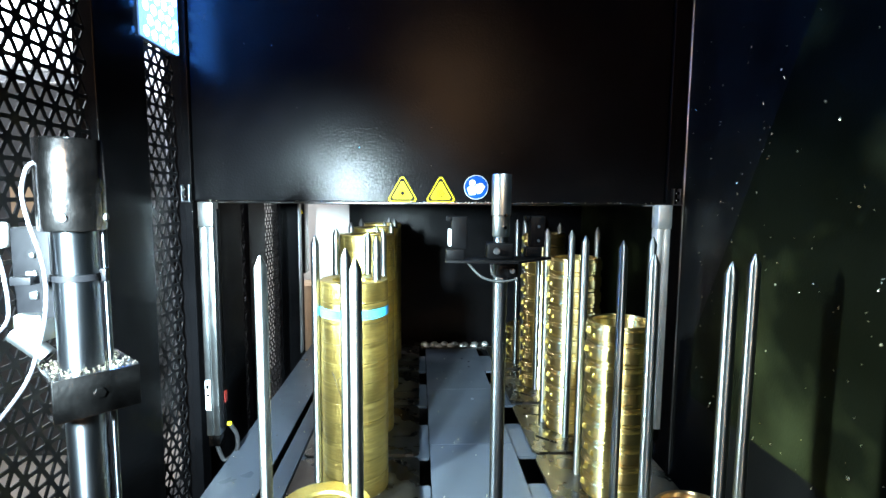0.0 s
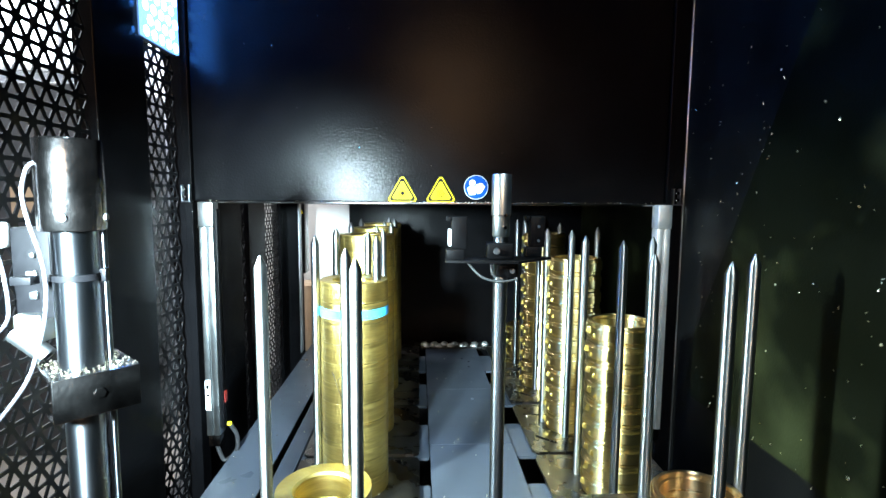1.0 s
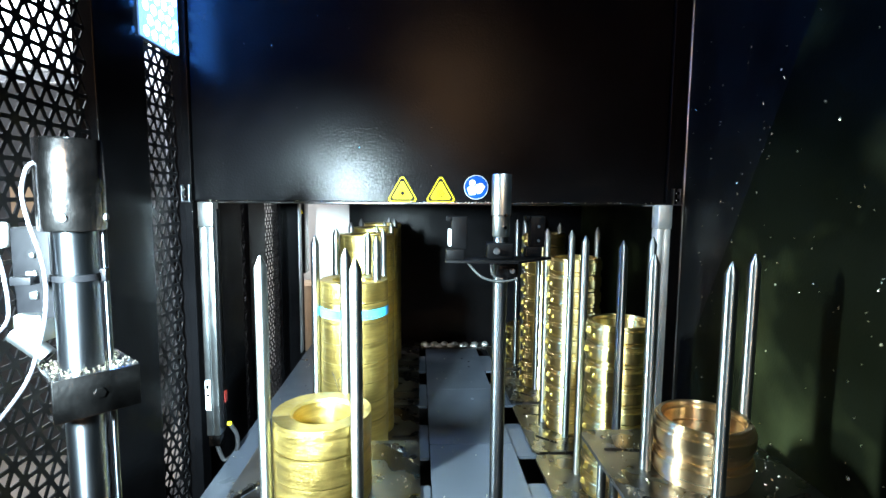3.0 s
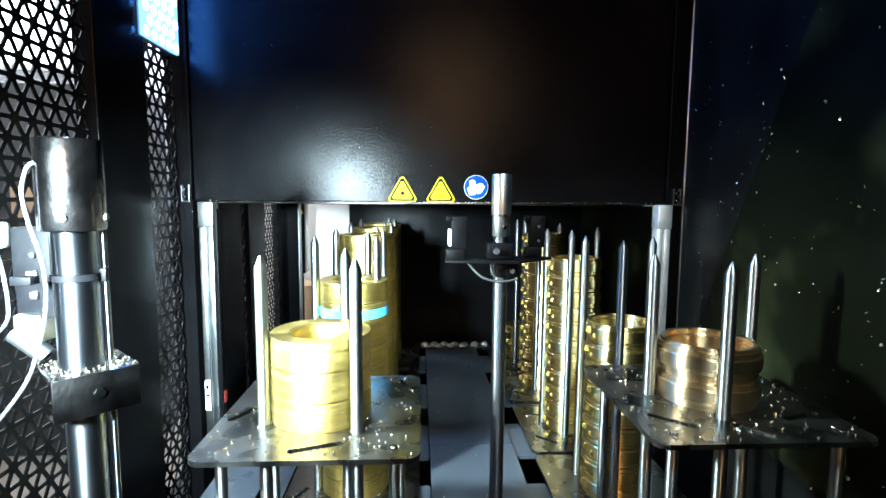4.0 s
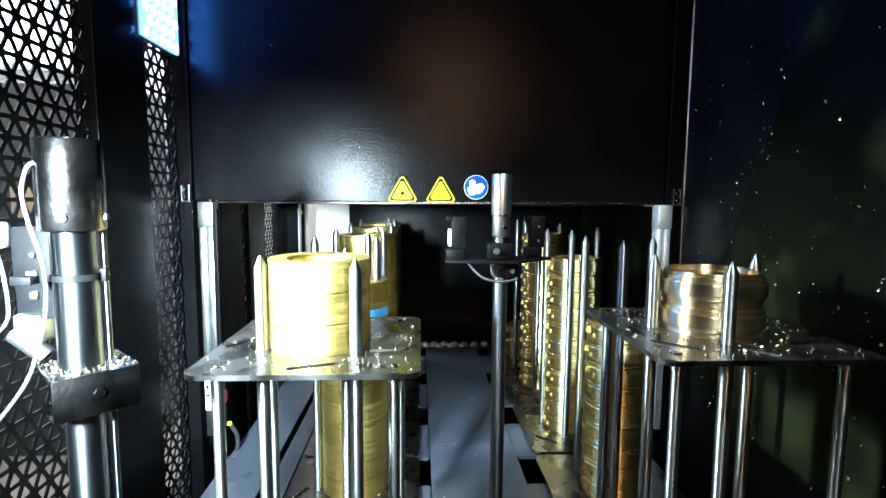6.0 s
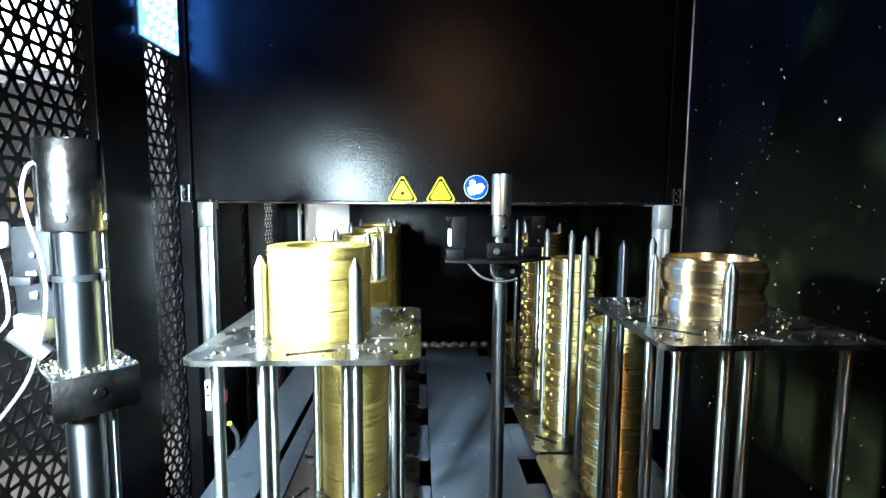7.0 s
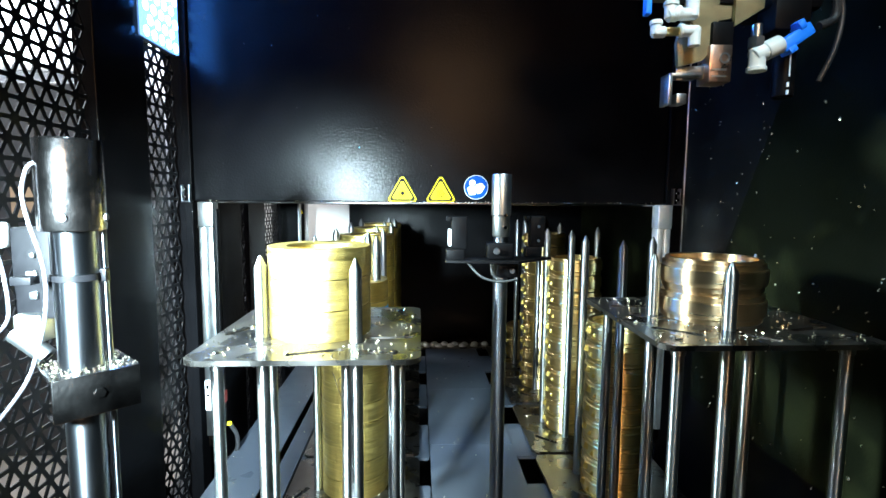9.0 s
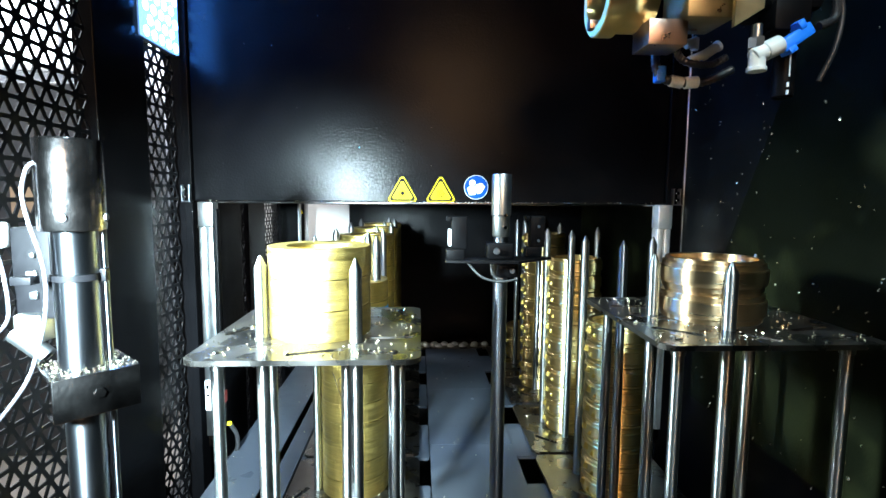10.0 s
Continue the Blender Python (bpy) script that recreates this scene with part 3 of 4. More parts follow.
def turned_ring(mat, label, bulged, name="brass_ring"):
    bm = bmesh.new()
    h = RING_H
    prof = [(0.066, 0.0), (0.0795, 0.0), (0.0800, 0.0006), (0.0800, 0.0080), (0.0828, 0.0095), (0.0846, 0.0125), (0.0855, 0.0170), (0.0855, 0.0345), (0.0848, 0.0360),
            (0.0815, 0.0366), (0.0815, 0.0450), (0.0808, 0.0456), (0.0765, 0.0460), (0.0765, h - 0.0005), (0.0760, h),
            (0.0705, h), (0.0690, h - 0.0015), (0.0690, h - 0.010), (0.0650, h - 0.012), (0.0650, 0.014), (0.066, 0.012)]
    if not bulged:
        prof[1:15] = [(0.0815, 0.0), (0.0822, 0.0008), (0.0822, 0.0060), (0.0800, 0.0070), (0.0800, 0.0098), (0.0840, 0.0116), (0.0855, 0.0130), (0.0855, 0.0400), (0.0846, 0.0412),
                      (0.0820, 0.0418), (0.0820, h - 0.0020), (0.0800, h)]
    lathe(bm, prof, 72, closed=True)
    if not bulged:
        # lug and its bevelled seat on the flank; their yellow stands for glints
        for at, size, turn in ((0.0, 0.0072, 45), (0.024, 0.0050, 38)):
            m = Matrix.Rotation(radians(at * 600), 4, "Z") @ Matrix.Translation((-0.0828, 0, 0.031 - at * 0.5)) @ pose(0, 0, 0, 18, 0, turn)
            box(bm, (-size, -size, -size * 1.1), (size, size, size * 1.1), 0.0012, m, 1)
    return tagged(link(name, bm, [mat, BRASS_GLINT], None, 22), label, "brass ring", "turned brass rings")


blank = brass_blank()
ring = turned_ring(BRASS, "polished turned brass ring with a flange and grooves", False)
bronze = turned_ring(BRONZE, "polished reddish brass ring with a flange and grooves", True)
LEFT_C = [(-0.168, 0.870), (-0.163, 1.283), (-0.165, 1.62), (-0.165, 1.98), (-0.165, 2.34)]
RIGHT_C = [(0.512, 0.857), (0.510, 1.235), (0.505, 1.61), (0.500, 2.00), (0.505, 2.36)]
moving_left, moving_right = [], []
for k in range(3):
    ob = blank if k == 0 else copy_thing(blank, pose(0, 0, 0))
    moving_left.append((ob, k * (BLANK_H + 0.0003), random.uniform(0, 360), random.uniform(-0.0006, 0.0006)))
for k in range(2):
    ob = bronze if k == 0 else copy_thing(bronze, pose(0, 0, 0))
    moving_right.append((ob, k * (RING_H + 0.0003), random.uniform(0, 360), 0))
for (x, y), n, flat in zip(LEFT_C[1:], (11, 13, 13, 13), (1.0, 0.985, 0.985, 0.98)):
    for k in range(n):
        copy_thing(blank, pose(x + random.uniform(-0.0008, 0.0008), y + random.uniform(-0.0008, 0.0008), 0.0082 + k * (BLANK_H + 0.0003) * flat, 0, 0, random.uniform(0, 360)) @ Matrix.Diagonal((1, 1, flat, 1)))
first = True
for (x, y), n, flat in zip(RIGHT_C[1:], (9, 11, 12, 3), (0.955, 0.985, 0.985, 1.0)):
    for k in range(n):
        m = pose(x + random.uniform(-0.0007, 0.0007), y + random.uniform(-0.0007, 0.0007), 0.0082 + k * (RING_H + 0.0002) * flat, 0, 0, 8 + random.uniform(-7, 7)) @ Matrix.Diagonal((1, 1, flat, 1))
        if first:
            ring.matrix_basis = m
            first = False
        else:
            copy_thing(ring, m)

# blue tape round the second stack, and a pencil mark on it
bm = bmesh.new()
zt = 0.466
lathe(bm, [(0.0856, zt), (0.0861, zt), (0.0861, zt + 0.022), (0.0856, zt + 0.022)], 48, Matrix.Translation((*LEFT_C[1], 0)), closed=True)
tagged(link("blue_tape", bm, BLUE_TAPE, None, 40), "bright blue tape round a brass stack", "tape")


# fine dark wire chip clinging to the taped stack
bm = bmesh.new()
cx, cy = LEFT_C[1]
pts = []
for ang, z in ((-122, 0.335), (-118, 0.325), (-112, 0.300), (-105, 0.275), (-100, 0.262)):
    pts.append((cx + 0.0862 * math.cos(radians(ang)), cy + 0.0862 * math.sin(radians(ang)), z))
hose(bm, pts, 0.0008, 6)
pts = [(cx + 0.0862 * math.cos(radians(a)), cy + 0.0862 * math.sin(radians(a)), z) for a, z in ((-100, 0.318), (-104, 0.325), (-110, 0.320), (-108, 0.308))]
hose(bm, pts, 0.0008, 6)
tagged(link("wire_chip", bm, BLACK_RUBBER, None, 40), "thin dark curled chip on a brass stack", "chip")


# ---------------------------------------------------------------- sensor post in the middle
def sensor_post(x, y):
    root = thing("sensor_post", "zinc-plated round post with a clamped sensor bracket", "sensor post", at=(x, y, -0.02))
    bm = bmesh.new()
    rod(bm, (0, 0, 0), (0, 0, 0.735), 0.0150, 24)
    part("tube", bm, ZINC, root)
    bm = bmesh.new()
    lathe(bm, [(0.0165, 0.70), (0.0178, 0.703), (0.0178, 0.742), (0.0200, 0.745), (0.0200, 0.826), (0.0190, 0.828)], 28)
    part("head", bm, ALU, root)
    for zz, dx in ((0.745, 0.017), (0.72, 0.016)):
        bm = bmesh.new()
        rod(bm, (0.006, -dx, zz), (0.006, -dx - 0.006, zz), 0.0035, 10)
        part("set_screw", bm, STEEL_DARK, root)
    bm = bmesh.new()
    box(bm, (-0.030, -0.024, 0.655), (0.024, 0.022, 0.688), 0.004)
    clamp = part("clamp", bm, BLACK_PLASTIC, root)
    bm = bmesh.new()
    rod(bm, (-0.012, -0.031, 0.672), (-0.012, -0.024, 0.672), 0.0065, 12, 0.001)
    part("clamp_screw", bm, ZINC, clamp)
    bm = bmesh.new()
    sheet(bm, [(-0.115, -0.03), (-0.04, -0.045), (0.03, -0.045), (0.115, 0.03), (0.085, 0.05), (-0.115, 0.0)], [], 0.649, 0.654)
    part("bracket_plate", bm, BLACK_PLASTIC, root)
    bm = bmesh.new()
    box(bm, (-0.012, -0.026, 0.618), (0.033, 0.02, 0.647), 0.003)
    part("lower_clamp", bm, BLACK_PLASTIC, root)
    bm = bmesh.new()
    rod(bm, (0.02, -0.032, 0.632), (0.02, -0.026, 0.632), 0.005, 12)
    part("clamp_screw", bm, ZINC, root)
    # two retro sensors standing on the plate's arms
    for sx, sy, w in ((-0.092, -0.015, 1), (0.078, 0.032, 1)):
        bm = bmesh.new()
        box(bm, (sx - 0.022, sy - 0.014, 0.654), (sx + 0.014, sy + 0.014, 0.676), 0.002)
        part("sensor_foot", bm, BLACK_PLASTIC, root)
        bm = bmesh.new()
        box(bm, (sx - 0.012, sy - 0.012, 0.676), (sx + 0.020, sy + 0.014, 0.742), 0.003)
        box(bm, (sx - 0.022, sy - 0.012, 0.732), (sx - 0.012, sy + 0.014, 0.742), 0.002)
        s = part("sensor", bm, BLACK_PLASTIC, root, "black box sensor")
        bm = bmesh.new()
        if sx < 0:
            box(bm, (sx - 0.018, sy - 0.011, 0.682), (sx - 0.0125, sy + 0.010, 0.716), 0.001)
            part("lens", bm, WHITE_SIGN, s, "bright sensor lens")
        else:
            for zz in (0.69, 0.72):
                rod(bm, (sx + 0.006, sy - 0.015, zz), (sx + 0.006, sy - 0.012, zz), 0.003, 10)
            part("screw", bm, ZINC, s)
    bm = bmesh.new()
    hose(bm, [(-0.07, -0.02, 0.648), (-0.045, -0.035, 0.622), (-0.01, -0.04, 0.612), (0.03, -0.035, 0.616)], 0.0022, 8)
    hose(bm, [(-0.025, -0.03, 0.65), (-0.02, -0.036, 0.625), (0.0, -0.038, 0.615)], 0.0022, 8)
    part("cable", bm, DARK_CABLE, root)
    return root


sensor_post(0.170, 1.045)


# ---------------------------------------------------------------- thick post beside the mesh wall
def cylinder_post(x, y):
    root = thing("actuator_post", "thick steel post with a cap, angle bracket and cable", "post", at=(x, y, -0.3))
    z = 0.3
    bm = bmesh.new()
    rod(bm, (0, 0, 0), (0, 0, z + 0.80), 0.0195, 48)
    part("tube", bm, ZINC, root)
    bm = bmesh.new()
    lathe(bm, [(0.0196, z + 0.560), (0.0222, z + 0.561), (0.0222, z + 0.668), (0.0218, z + 0.669), (0.0218, z + 0.671), (0.0230, z + 0.672), (0.0230, z + 0.722)], 48)
    part("sleeve", bm, ZINC, root, "bright zinc sleeve with fine specks")
    bm = bmesh.new()
    lathe(bm, [(0.022, z + 0.720), (0.0318, z + 0.720), (0.0326, z + 0.7215), (0.0326, z + 0.818), (0.0312, z + 0.8205), (0.017, z + 0.8215)], 52)
    head = part("head", bm, STEEL_DARK, root, "dark burnished steel cap")
    for a in (-72, 12):
        bm = bmesh.new()
        c, s = math.cos(radians(a)), math.sin(radians(a))
        rod(bm, (0.031 * c, 0.031 * s, z + 0.735), (0.0352 * c, 0.0352 * s, z + 0.735), 0.0042, 12, 0.0008)
        part("set_screw", bm, STEEL_PIN, head)
    bm = bmesh.new()
    rod(bm, (0.0232, 0.0152, 0), (0.0232, 0.0152, z + 0.72), 0.0034, 12)
    part("side_rod", bm, ZINC, root)
    t = pose(0, 0, 0, 0, 0, 45)
    bm = bmesh.new()
    sheet(bm, [(-0.037, -0.040), (0.047, -0.040), (0.047, 0.045), (-0.037, 0.045)], [], z + 0.561, z + 0.564, t)
    box(bm, (-0.037, -0.0425, z + 0.516), (0.047, -0.0395, z + 0.564), 0.0012, t)
    box(bm, (-0.037, -0.0395, z + 0.516), (0.047, -0.010, z + 0.519), 0.001, t)
    br = part("angle_bracket", bm, STEEL_DARK, root, "folded dark steel channel bracket")
    bm = bmesh.new()
    rod(bm, t @ Vector((0.006, -0.045, z + 0.541)), t @ Vector((0.006, -0.0425, z + 0.541)), 0.006, 6)
    part("screw", bm, STEEL_DARK, br)
    spots = [tuple(t @ Vector((random.uniform(-0.036, 0.046), random.uniform(-0.04, 0.044), z + 0.5652))) for _ in range(260)]
    ob = chips("chips", spots, 0.0013, root)
    ob["label"] = "fine metal chips on the bracket"
    bm = bmesh.new()
    hose(bm, [(-0.011, -0.012, z + 0.796), (-0.021, -0.027, z + 0.792), (-0.029, -0.027, z + 0.780), (-0.033, -0.027, z + 0.759), (-0.028, -0.027, z + 0.729), (-0.019, -0.027, z + 0.696), (-0.015, -0.027, z + 0.665), (-0.018, -0.027, z + 0.628), (-0.029, -0.027, z + 0.587), (-0.044, -0.027, z + 0.552), (-0.074, -0.027, z + 0.512), (-0.100, -0.027, z + 0.484)], 0.0021, 12)
    part("cable", bm, CABLE, root, "pale grey cable")
    bm = bmesh.new()
    lathe(bm, [(0.0225, z + 0.664), (0.0247, z + 0.664), (0.0247, z + 0.671), (0.0225, z + 0.671)], 40, closed=True)
    box(bm, (-0.046, -0.036, z + 0.663), (-0.024, -0.022, z + 0.672), 0.001)
    box(bm, (0.022, 0.004, z + 0.661), (0.030, 0.013, z + 0.676), 0.001)
    part("cable_tie", bm, BLACK_PLASTIC, root)
    bm = bmesh.new()
    box(bm, (-0.082, 0.015, z + 0.615), (-0.030, 0.040, z + 0.722), 0.003)
    blk = part("sensor_block", bm, BLACK_PLASTIC, root, "black sensor block with bright screws")
    for dx, dz, r in ((-0.058, 0.666, 0.006), (-0.057, 0.643, 0.0045), (-0.056, 0.690, 0.003)):
        bm = bmesh.new()
        box(bm, (dx - r, 0.010, z + dz - r), (dx + r, 0.015, z + dz + r), 0.0018)
        part("screw", bm, ALU, blk)
    bm = bmesh.new()
    box(bm, (-0.098, 0.000, z + 0.698), (-0.082, 0.022, z + 0.728), 0.005)
    part("plug", bm, WHITE_PLASTIC, blk, "white plug")
    bm = bmesh.new()
    hose(bm, [(-0.090, 0.005, z + 0.70), (-0.083, 0.004, z + 0.67), (-0.080, 0.004, z + 0.635), (-0.085, 0.005, z + 0.612), (-0.12, 0.02, z + 0.585)], 0.0021, 10)
    part("cable", bm, CABLE, blk)
    bm = bmesh.new()
    box(bm, (-0.078, 0.004, z + 0.588), (-0.046, 0.040, z + 0.622), 0.004)
    lathe(bm, [(0.006, 0), (0.011, 0), (0.011, 0.045), (0.006, 0.045)], 16, axis_matrix((-0.080, 0.01, z + 0.60), (-0.045, 0.012, z + 0.57)), closed=True)
    part("holder", bm, ALU, root, "bright cast holder")
    return root


cylinder_post(-0.388, 0.590)


# ---------------------------------------------------------------- LED lamps
def led_lamp(y0, y1, z0, z1, label):
    """Lamp panel on the mesh wall, facing into the cell."""
    root = thing("led_lamp", label, "lamp", "led lamps", (LEFT_X + 0.003, y0, z0))
    w, h = y1 - y0, z1 - z0
    bm = bmesh.new()
    box(bm, (0.0, 0.0, 0.0), (0.012, w, h), 0.003)
    part("housing", bm, ALU, root)
    bm = bmesh.new()
    box(bm, (0.0122, 0.003, 0.003), (0.022, w - 0.003, h - 0.003), 0.004)
    part("lens", bm, LED_FIELD, root, "blue-white glow standing for glare over the mesh")
    # dots stand for mesh holes glaring with the lamp behind them
    chip = None
    for j in range(int(h / 0.030)):
        for i in range(5):
            y = 0.018 + 0.037 * i + (0.0185 if j % 2 else 0)
            if y > w - 0.012:
                continue
            if chip is None:
                bm = bmesh.new()
                rod(bm, (0, 0, 0), (0.0013, 0, 0), 0.0125, 8)
                chip = part("glare_dot", bm, LED, root, smooth=None)
                piece = chip
            else:
                piece = new("glare_dot", chip.data)
                piece.parent = root
            piece.location = (0.0222, y, 0.017 + 0.030 * j)


def lamp_bar(x, y, z, h, w, turn, label):
    root = thing("led_lamp", label, "lamp", "led lamps")
    bm = bmesh.new()
    box(bm, (-w / 2, 0.006, -h / 2), (w / 2, 0.03, h / 2), 0.003)
    part("housing", bm, ALU, root)
    bm = bmesh.new()
    box(bm, (-0.012, 0.03, -h / 2), (0.012, 0.05, -h / 2 + 0.03), 0.002)
    part("bracket", bm, STEEL_DARK, root)
    root.matrix_basis = pose(x, y, z, 0, 0, turn)
    back = root.matrix_basis.inverted()
    bm = bmesh.new()
    foot = z - h * 0.4
    rod(bm, back @ Vector((x - 0.005, y - 0.022, foot)), back @ Vector((LEFT_X + 0.012, y - 0.022, foot)), 0.007, 12)
    part("arm", bm, STEEL_DARK, root)


lamp_bar(-0.656, 0.747, 0.84, 0.26, 0.06, 105, "slim LED work lamp on the mesh wall")
lamp_bar(-0.414, -0.012, 0.825, 0.12, 0.09, 166, "small LED work lamp beside the mesh wall")
led_lamp(1.283, 1.474, 1.136, 1.60, "glaring blue-white LED lamp panel fixed to the mesh wall")
bm = bmesh.new()
box(bm, (0.02, -0.46, 2.205), (0.58, -0.14, 2.2495), 0.004)
tagged(link("ceiling_lamp", bm, ALU), "flat silver lamp housing under the cell ceiling", "lamp")

# ---------------------------------------------------------------- hall things seen through the mesh and the rear gap
def cabinet(x, y):
    root = thing("control_cabinet", "tall white painted control cabinet outside the cell", "cabinet", at=(x, y, -0.9))
    bm = bmesh.new()
    box(bm, (-0.5, 0, 0.02), (0.5, 0.5, 2.3), 0.006)
    part("body", bm, WHITE_PAINT, root)
    bm = bmesh.new()
    box(bm, (-0.47, -0.012, 0.1), (0.20, -0.001, 2.2), 0.003)
    d = part("door", bm, WHITE_PAINT, root)
    bm = bmesh.new()
    rod(bm, (0.165, -0.03, 1.62), (0.165, -0.012, 1.62), 0.012, 14)
    part("lock", bm, STEEL_DARK, d)
    bm = bmesh.new()
    box(bm, (-0.5, 0.02, 0), (0.5, 0.48, 0.02))
    part("plinth", bm, DARK_PIT, root)


cabinet(-0.62, 3.3)


def hall_machine(x, y):
    # added dark body that keeps the bright hall wall out of the mesh view
    root = thing("hall_machine", "dark grey box added to hide the hall wall under the window", "machine", at=(x, y, -0.9))
    bm = bmesh.new()
    box(bm, (-0.72, 0, 0.0), (0.72, 0.5, 2.32), 0.02)
    part("body", bm, MACHINE_GREY, root)
    for k in range(3):
        bm = bmesh.new()
        box(bm, (-0.68 + 0.46 * k, -0.02, 0.5), (-0.26 + 0.46 * k, -0.001, 2.15), 0.006)
        part("door", bm, MACHINE_GREY, root)
    bm = bmesh.new()
    box(bm, (0.05, -0.04, 1.5), (0.22, -0.021, 1.7), 0.004)
    part("panel", bm, CARDBOARD, root, "orange-brown notice on the machine")


hall_machine(-2.48, 3.2)


def carton(x, y, z, w, d, h, label):
    root = thing("carton", label, "box", at=(x, y, z))
    bm = bmesh.new()
    box(bm, (-w / 2, -d / 2, 0), (w / 2, d / 2, h), 0.004)
    part("body", bm, CARDBOARD, root)
    bm = bmesh.new()
    box(bm, (-w / 2 - 0.001, -0.03, h), (w / 2 + 0.001, 0.03, h + 0.0015))
    part("seam_tape", bm, WOOD, root)


slab("hall_bench", (-0.85, 3.0, -0.9), (-0.42, 3.28, -0.17), STEEL_DARK, "dark steel bench outside the cell")
carton(-0.70, 3.14, -0.17, 0.16, 0.22, 0.40, "brown cardboard carton on a bench")
slab("rear_jamb", (-0.68, 2.61, -0.3), (-0.612, 2.66, 2.25), BLACK, "black door jamb with a bright edge", 0.003)
bm = bmesh.new()
box(bm, (-0.6118, 2.61, -0.05), (-0.606, 2.66, 2.2), 0.001)
structure("jamb_edge", bm, ALU, "bright edge strip of the jamb")


def pallet(x, y, z, turn):
    root = thing("pallet", "worn wooden pallet lying in the hall", "pallet", "pallets")
    for k in range(5):
        bm = bmesh.new()
        box(bm, (-0.6, -0.4 + 0.175 * k, 0.12), (0.6, -0.30 + 0.175 * k, 0.142), 0.002)
        part("board", bm, WOOD, root)
    for k in (-0.55, 0, 0.55):
        bm = bmesh.new()
        box(bm, (k - 0.05, -0.4, 0), (k + 0.05, 0.4, 0.12), 0.002)
        part("bearer", bm, WOOD, root)
    root.matrix_basis = pose(x, y, z, 0, 0, turn)


pallet(-1.7, 1.5, -0.9, 80)
pallet(-1.9, 0.2, -0.9, 95)


def shelf_unit(x, y):
    root = thing("storage_rack", "grey steel storage rack with boxes in the hall", "rack", at=(x, y, -0.9))
    for dx in (-0.2, 0.2):
        for dy in (-0.8, 0.8):
            bm = bmesh.new()
            box(bm, (dx - 0.02, dy - 0.02, 0), (dx + 0.02, dy + 0.02, 2.0), 0.002)
            part("upright", bm, STEEL_DARK, root)
    for z in (0.4, 0.95, 1.5):
        bm = bmesh.new()
        box(bm, (-0.22, -0.82, z), (0.22, 0.82, z + 0.03), 0.002)
        part("shelf", bm, GREY_SHEET, root)


shelf_unit(-2.5, 0.9)
carton(-2.5, 0.6, 0.08, 0.3, 0.4, 0.3, "brown carton on the storage rack")
carton(-2.5, 1.3, -0.47, 0.3, 0.4, 0.28, "brown carton on the storage rack")


def hall_window():
    root = thing("hall_window", "large bright hall window with grey frame bars", "window", at=(-2.72, 3.885, 1.68))
    bm = bmesh.new()
    box(bm, (-0.46, 0.0, 0.0), (0.46, 0.012, 1.6))
    part("pane", bm, HALL_TUBE, root, "window pane white with daylight")
    for x in (-0.48, 0.18, 0.47):
        bm = bmesh.new()
        box(bm, (x - 0.02, -0.03, -0.02), (x + 0.02, 0.0, 1.62), 0.003)
        part("frame_bar", bm, HALL_WALL, root)
    bm = bmesh.new()
    box(bm, (-0.5, -0.05, -0.05), (0.5, 0.0, -0.002), 0.003)
    part("sill", bm, WHITE_PAINT, root)


hall_window()


def control_box(x, y, z):
    root = thing("control_box", "dark grey control box with a yellow warning sticker", "control box", at=(x, y, z))
    bm = bmesh.new()
    box(bm, (-0.04, -0.05, 0.0), (0.04, 0.05, 0.42), 0.004)
    part("body", bm, STEEL_DARK, root)
    bm = bmesh.new()
    f = bm.faces.new([bm.verts.new((px, -0.0535, pz)) for px, pz in ((-0.032, 0.335), (0.034, 0.335), (0.001, 0.40))])
    e = bmesh.ops.extrude_face_region(bm, geom=[f])
    bmesh.ops.translate(bm, vec=(0, 0.0025, 0), verts=[g for g in e["geom"] if isinstance(g, bmesh.types.BMVert)])
    part("warning_sticker", bm, YELLOW, root, "yellow triangular sticker", None)
    bm = bmesh.new()
    rod(bm, (0, 0, -0.9 - z), (0, 0, 0), 0.02, 14)
    part("stand", bm, STEEL_DARK, root)


control_box(-0.672, 2.90, 0.33)

# ---------------------------------------------------------------- chips stuck to the walls
spots = []
for _ in range(170):
    y, z = random.uniform(0.6, 1.48), random.uniform(0.18, 1.2)
    spots.append((RIGHT_X - (0.0135 if z < 0.375 + (1.372 - y) * 2.08 else 0.001), y, z))
w = chips("wall_chips", spots, 0.0024)
w["label"] = "metal chips stuck to the oily wall"
spots = [(random.uniform(-0.6, 0.72), DOOR_Y - 0.001, random.uniform(0.78, 1.3)) for _ in range(26)]
w = chips("door_chips", spots, 0.0011)
w["label"] = "tiny metal chips stuck to the door"
spots = [(random.uniform(-0.54, -0.36), random.uniform(0.9, 2.5), 0.001) for _ in range(70)] + [(random.uniform(0.05, 0.28), random.uniform(1.1, 2.4), 0.001) for _ in range(40)]
w = chips("bed_chips", spots, 0.0022)
w["label"] = "metal chips lying on the bed sheets"


# ---------------------------------------------------------------- robot arm with gripper
def elbow_fitting(bm, p, d1, d2, r=0.008, ln=0.03):
    p, d1, d2 = Vector(p), Vector(d1).normalized(), Vector(d2).normalized()
    rod(bm, p - d1 * r * 0.6, p + d1 * ln, r, 16, 0.001)
    rod(bm, p - d2 * r * 0.6, p + d2 * ln, r * 1.05, 16, 0.001)
    rod(bm, p + d1 * (ln - 0.004), p + d1 * (ln + 0.003), r * 1.18, 16, 0.001)


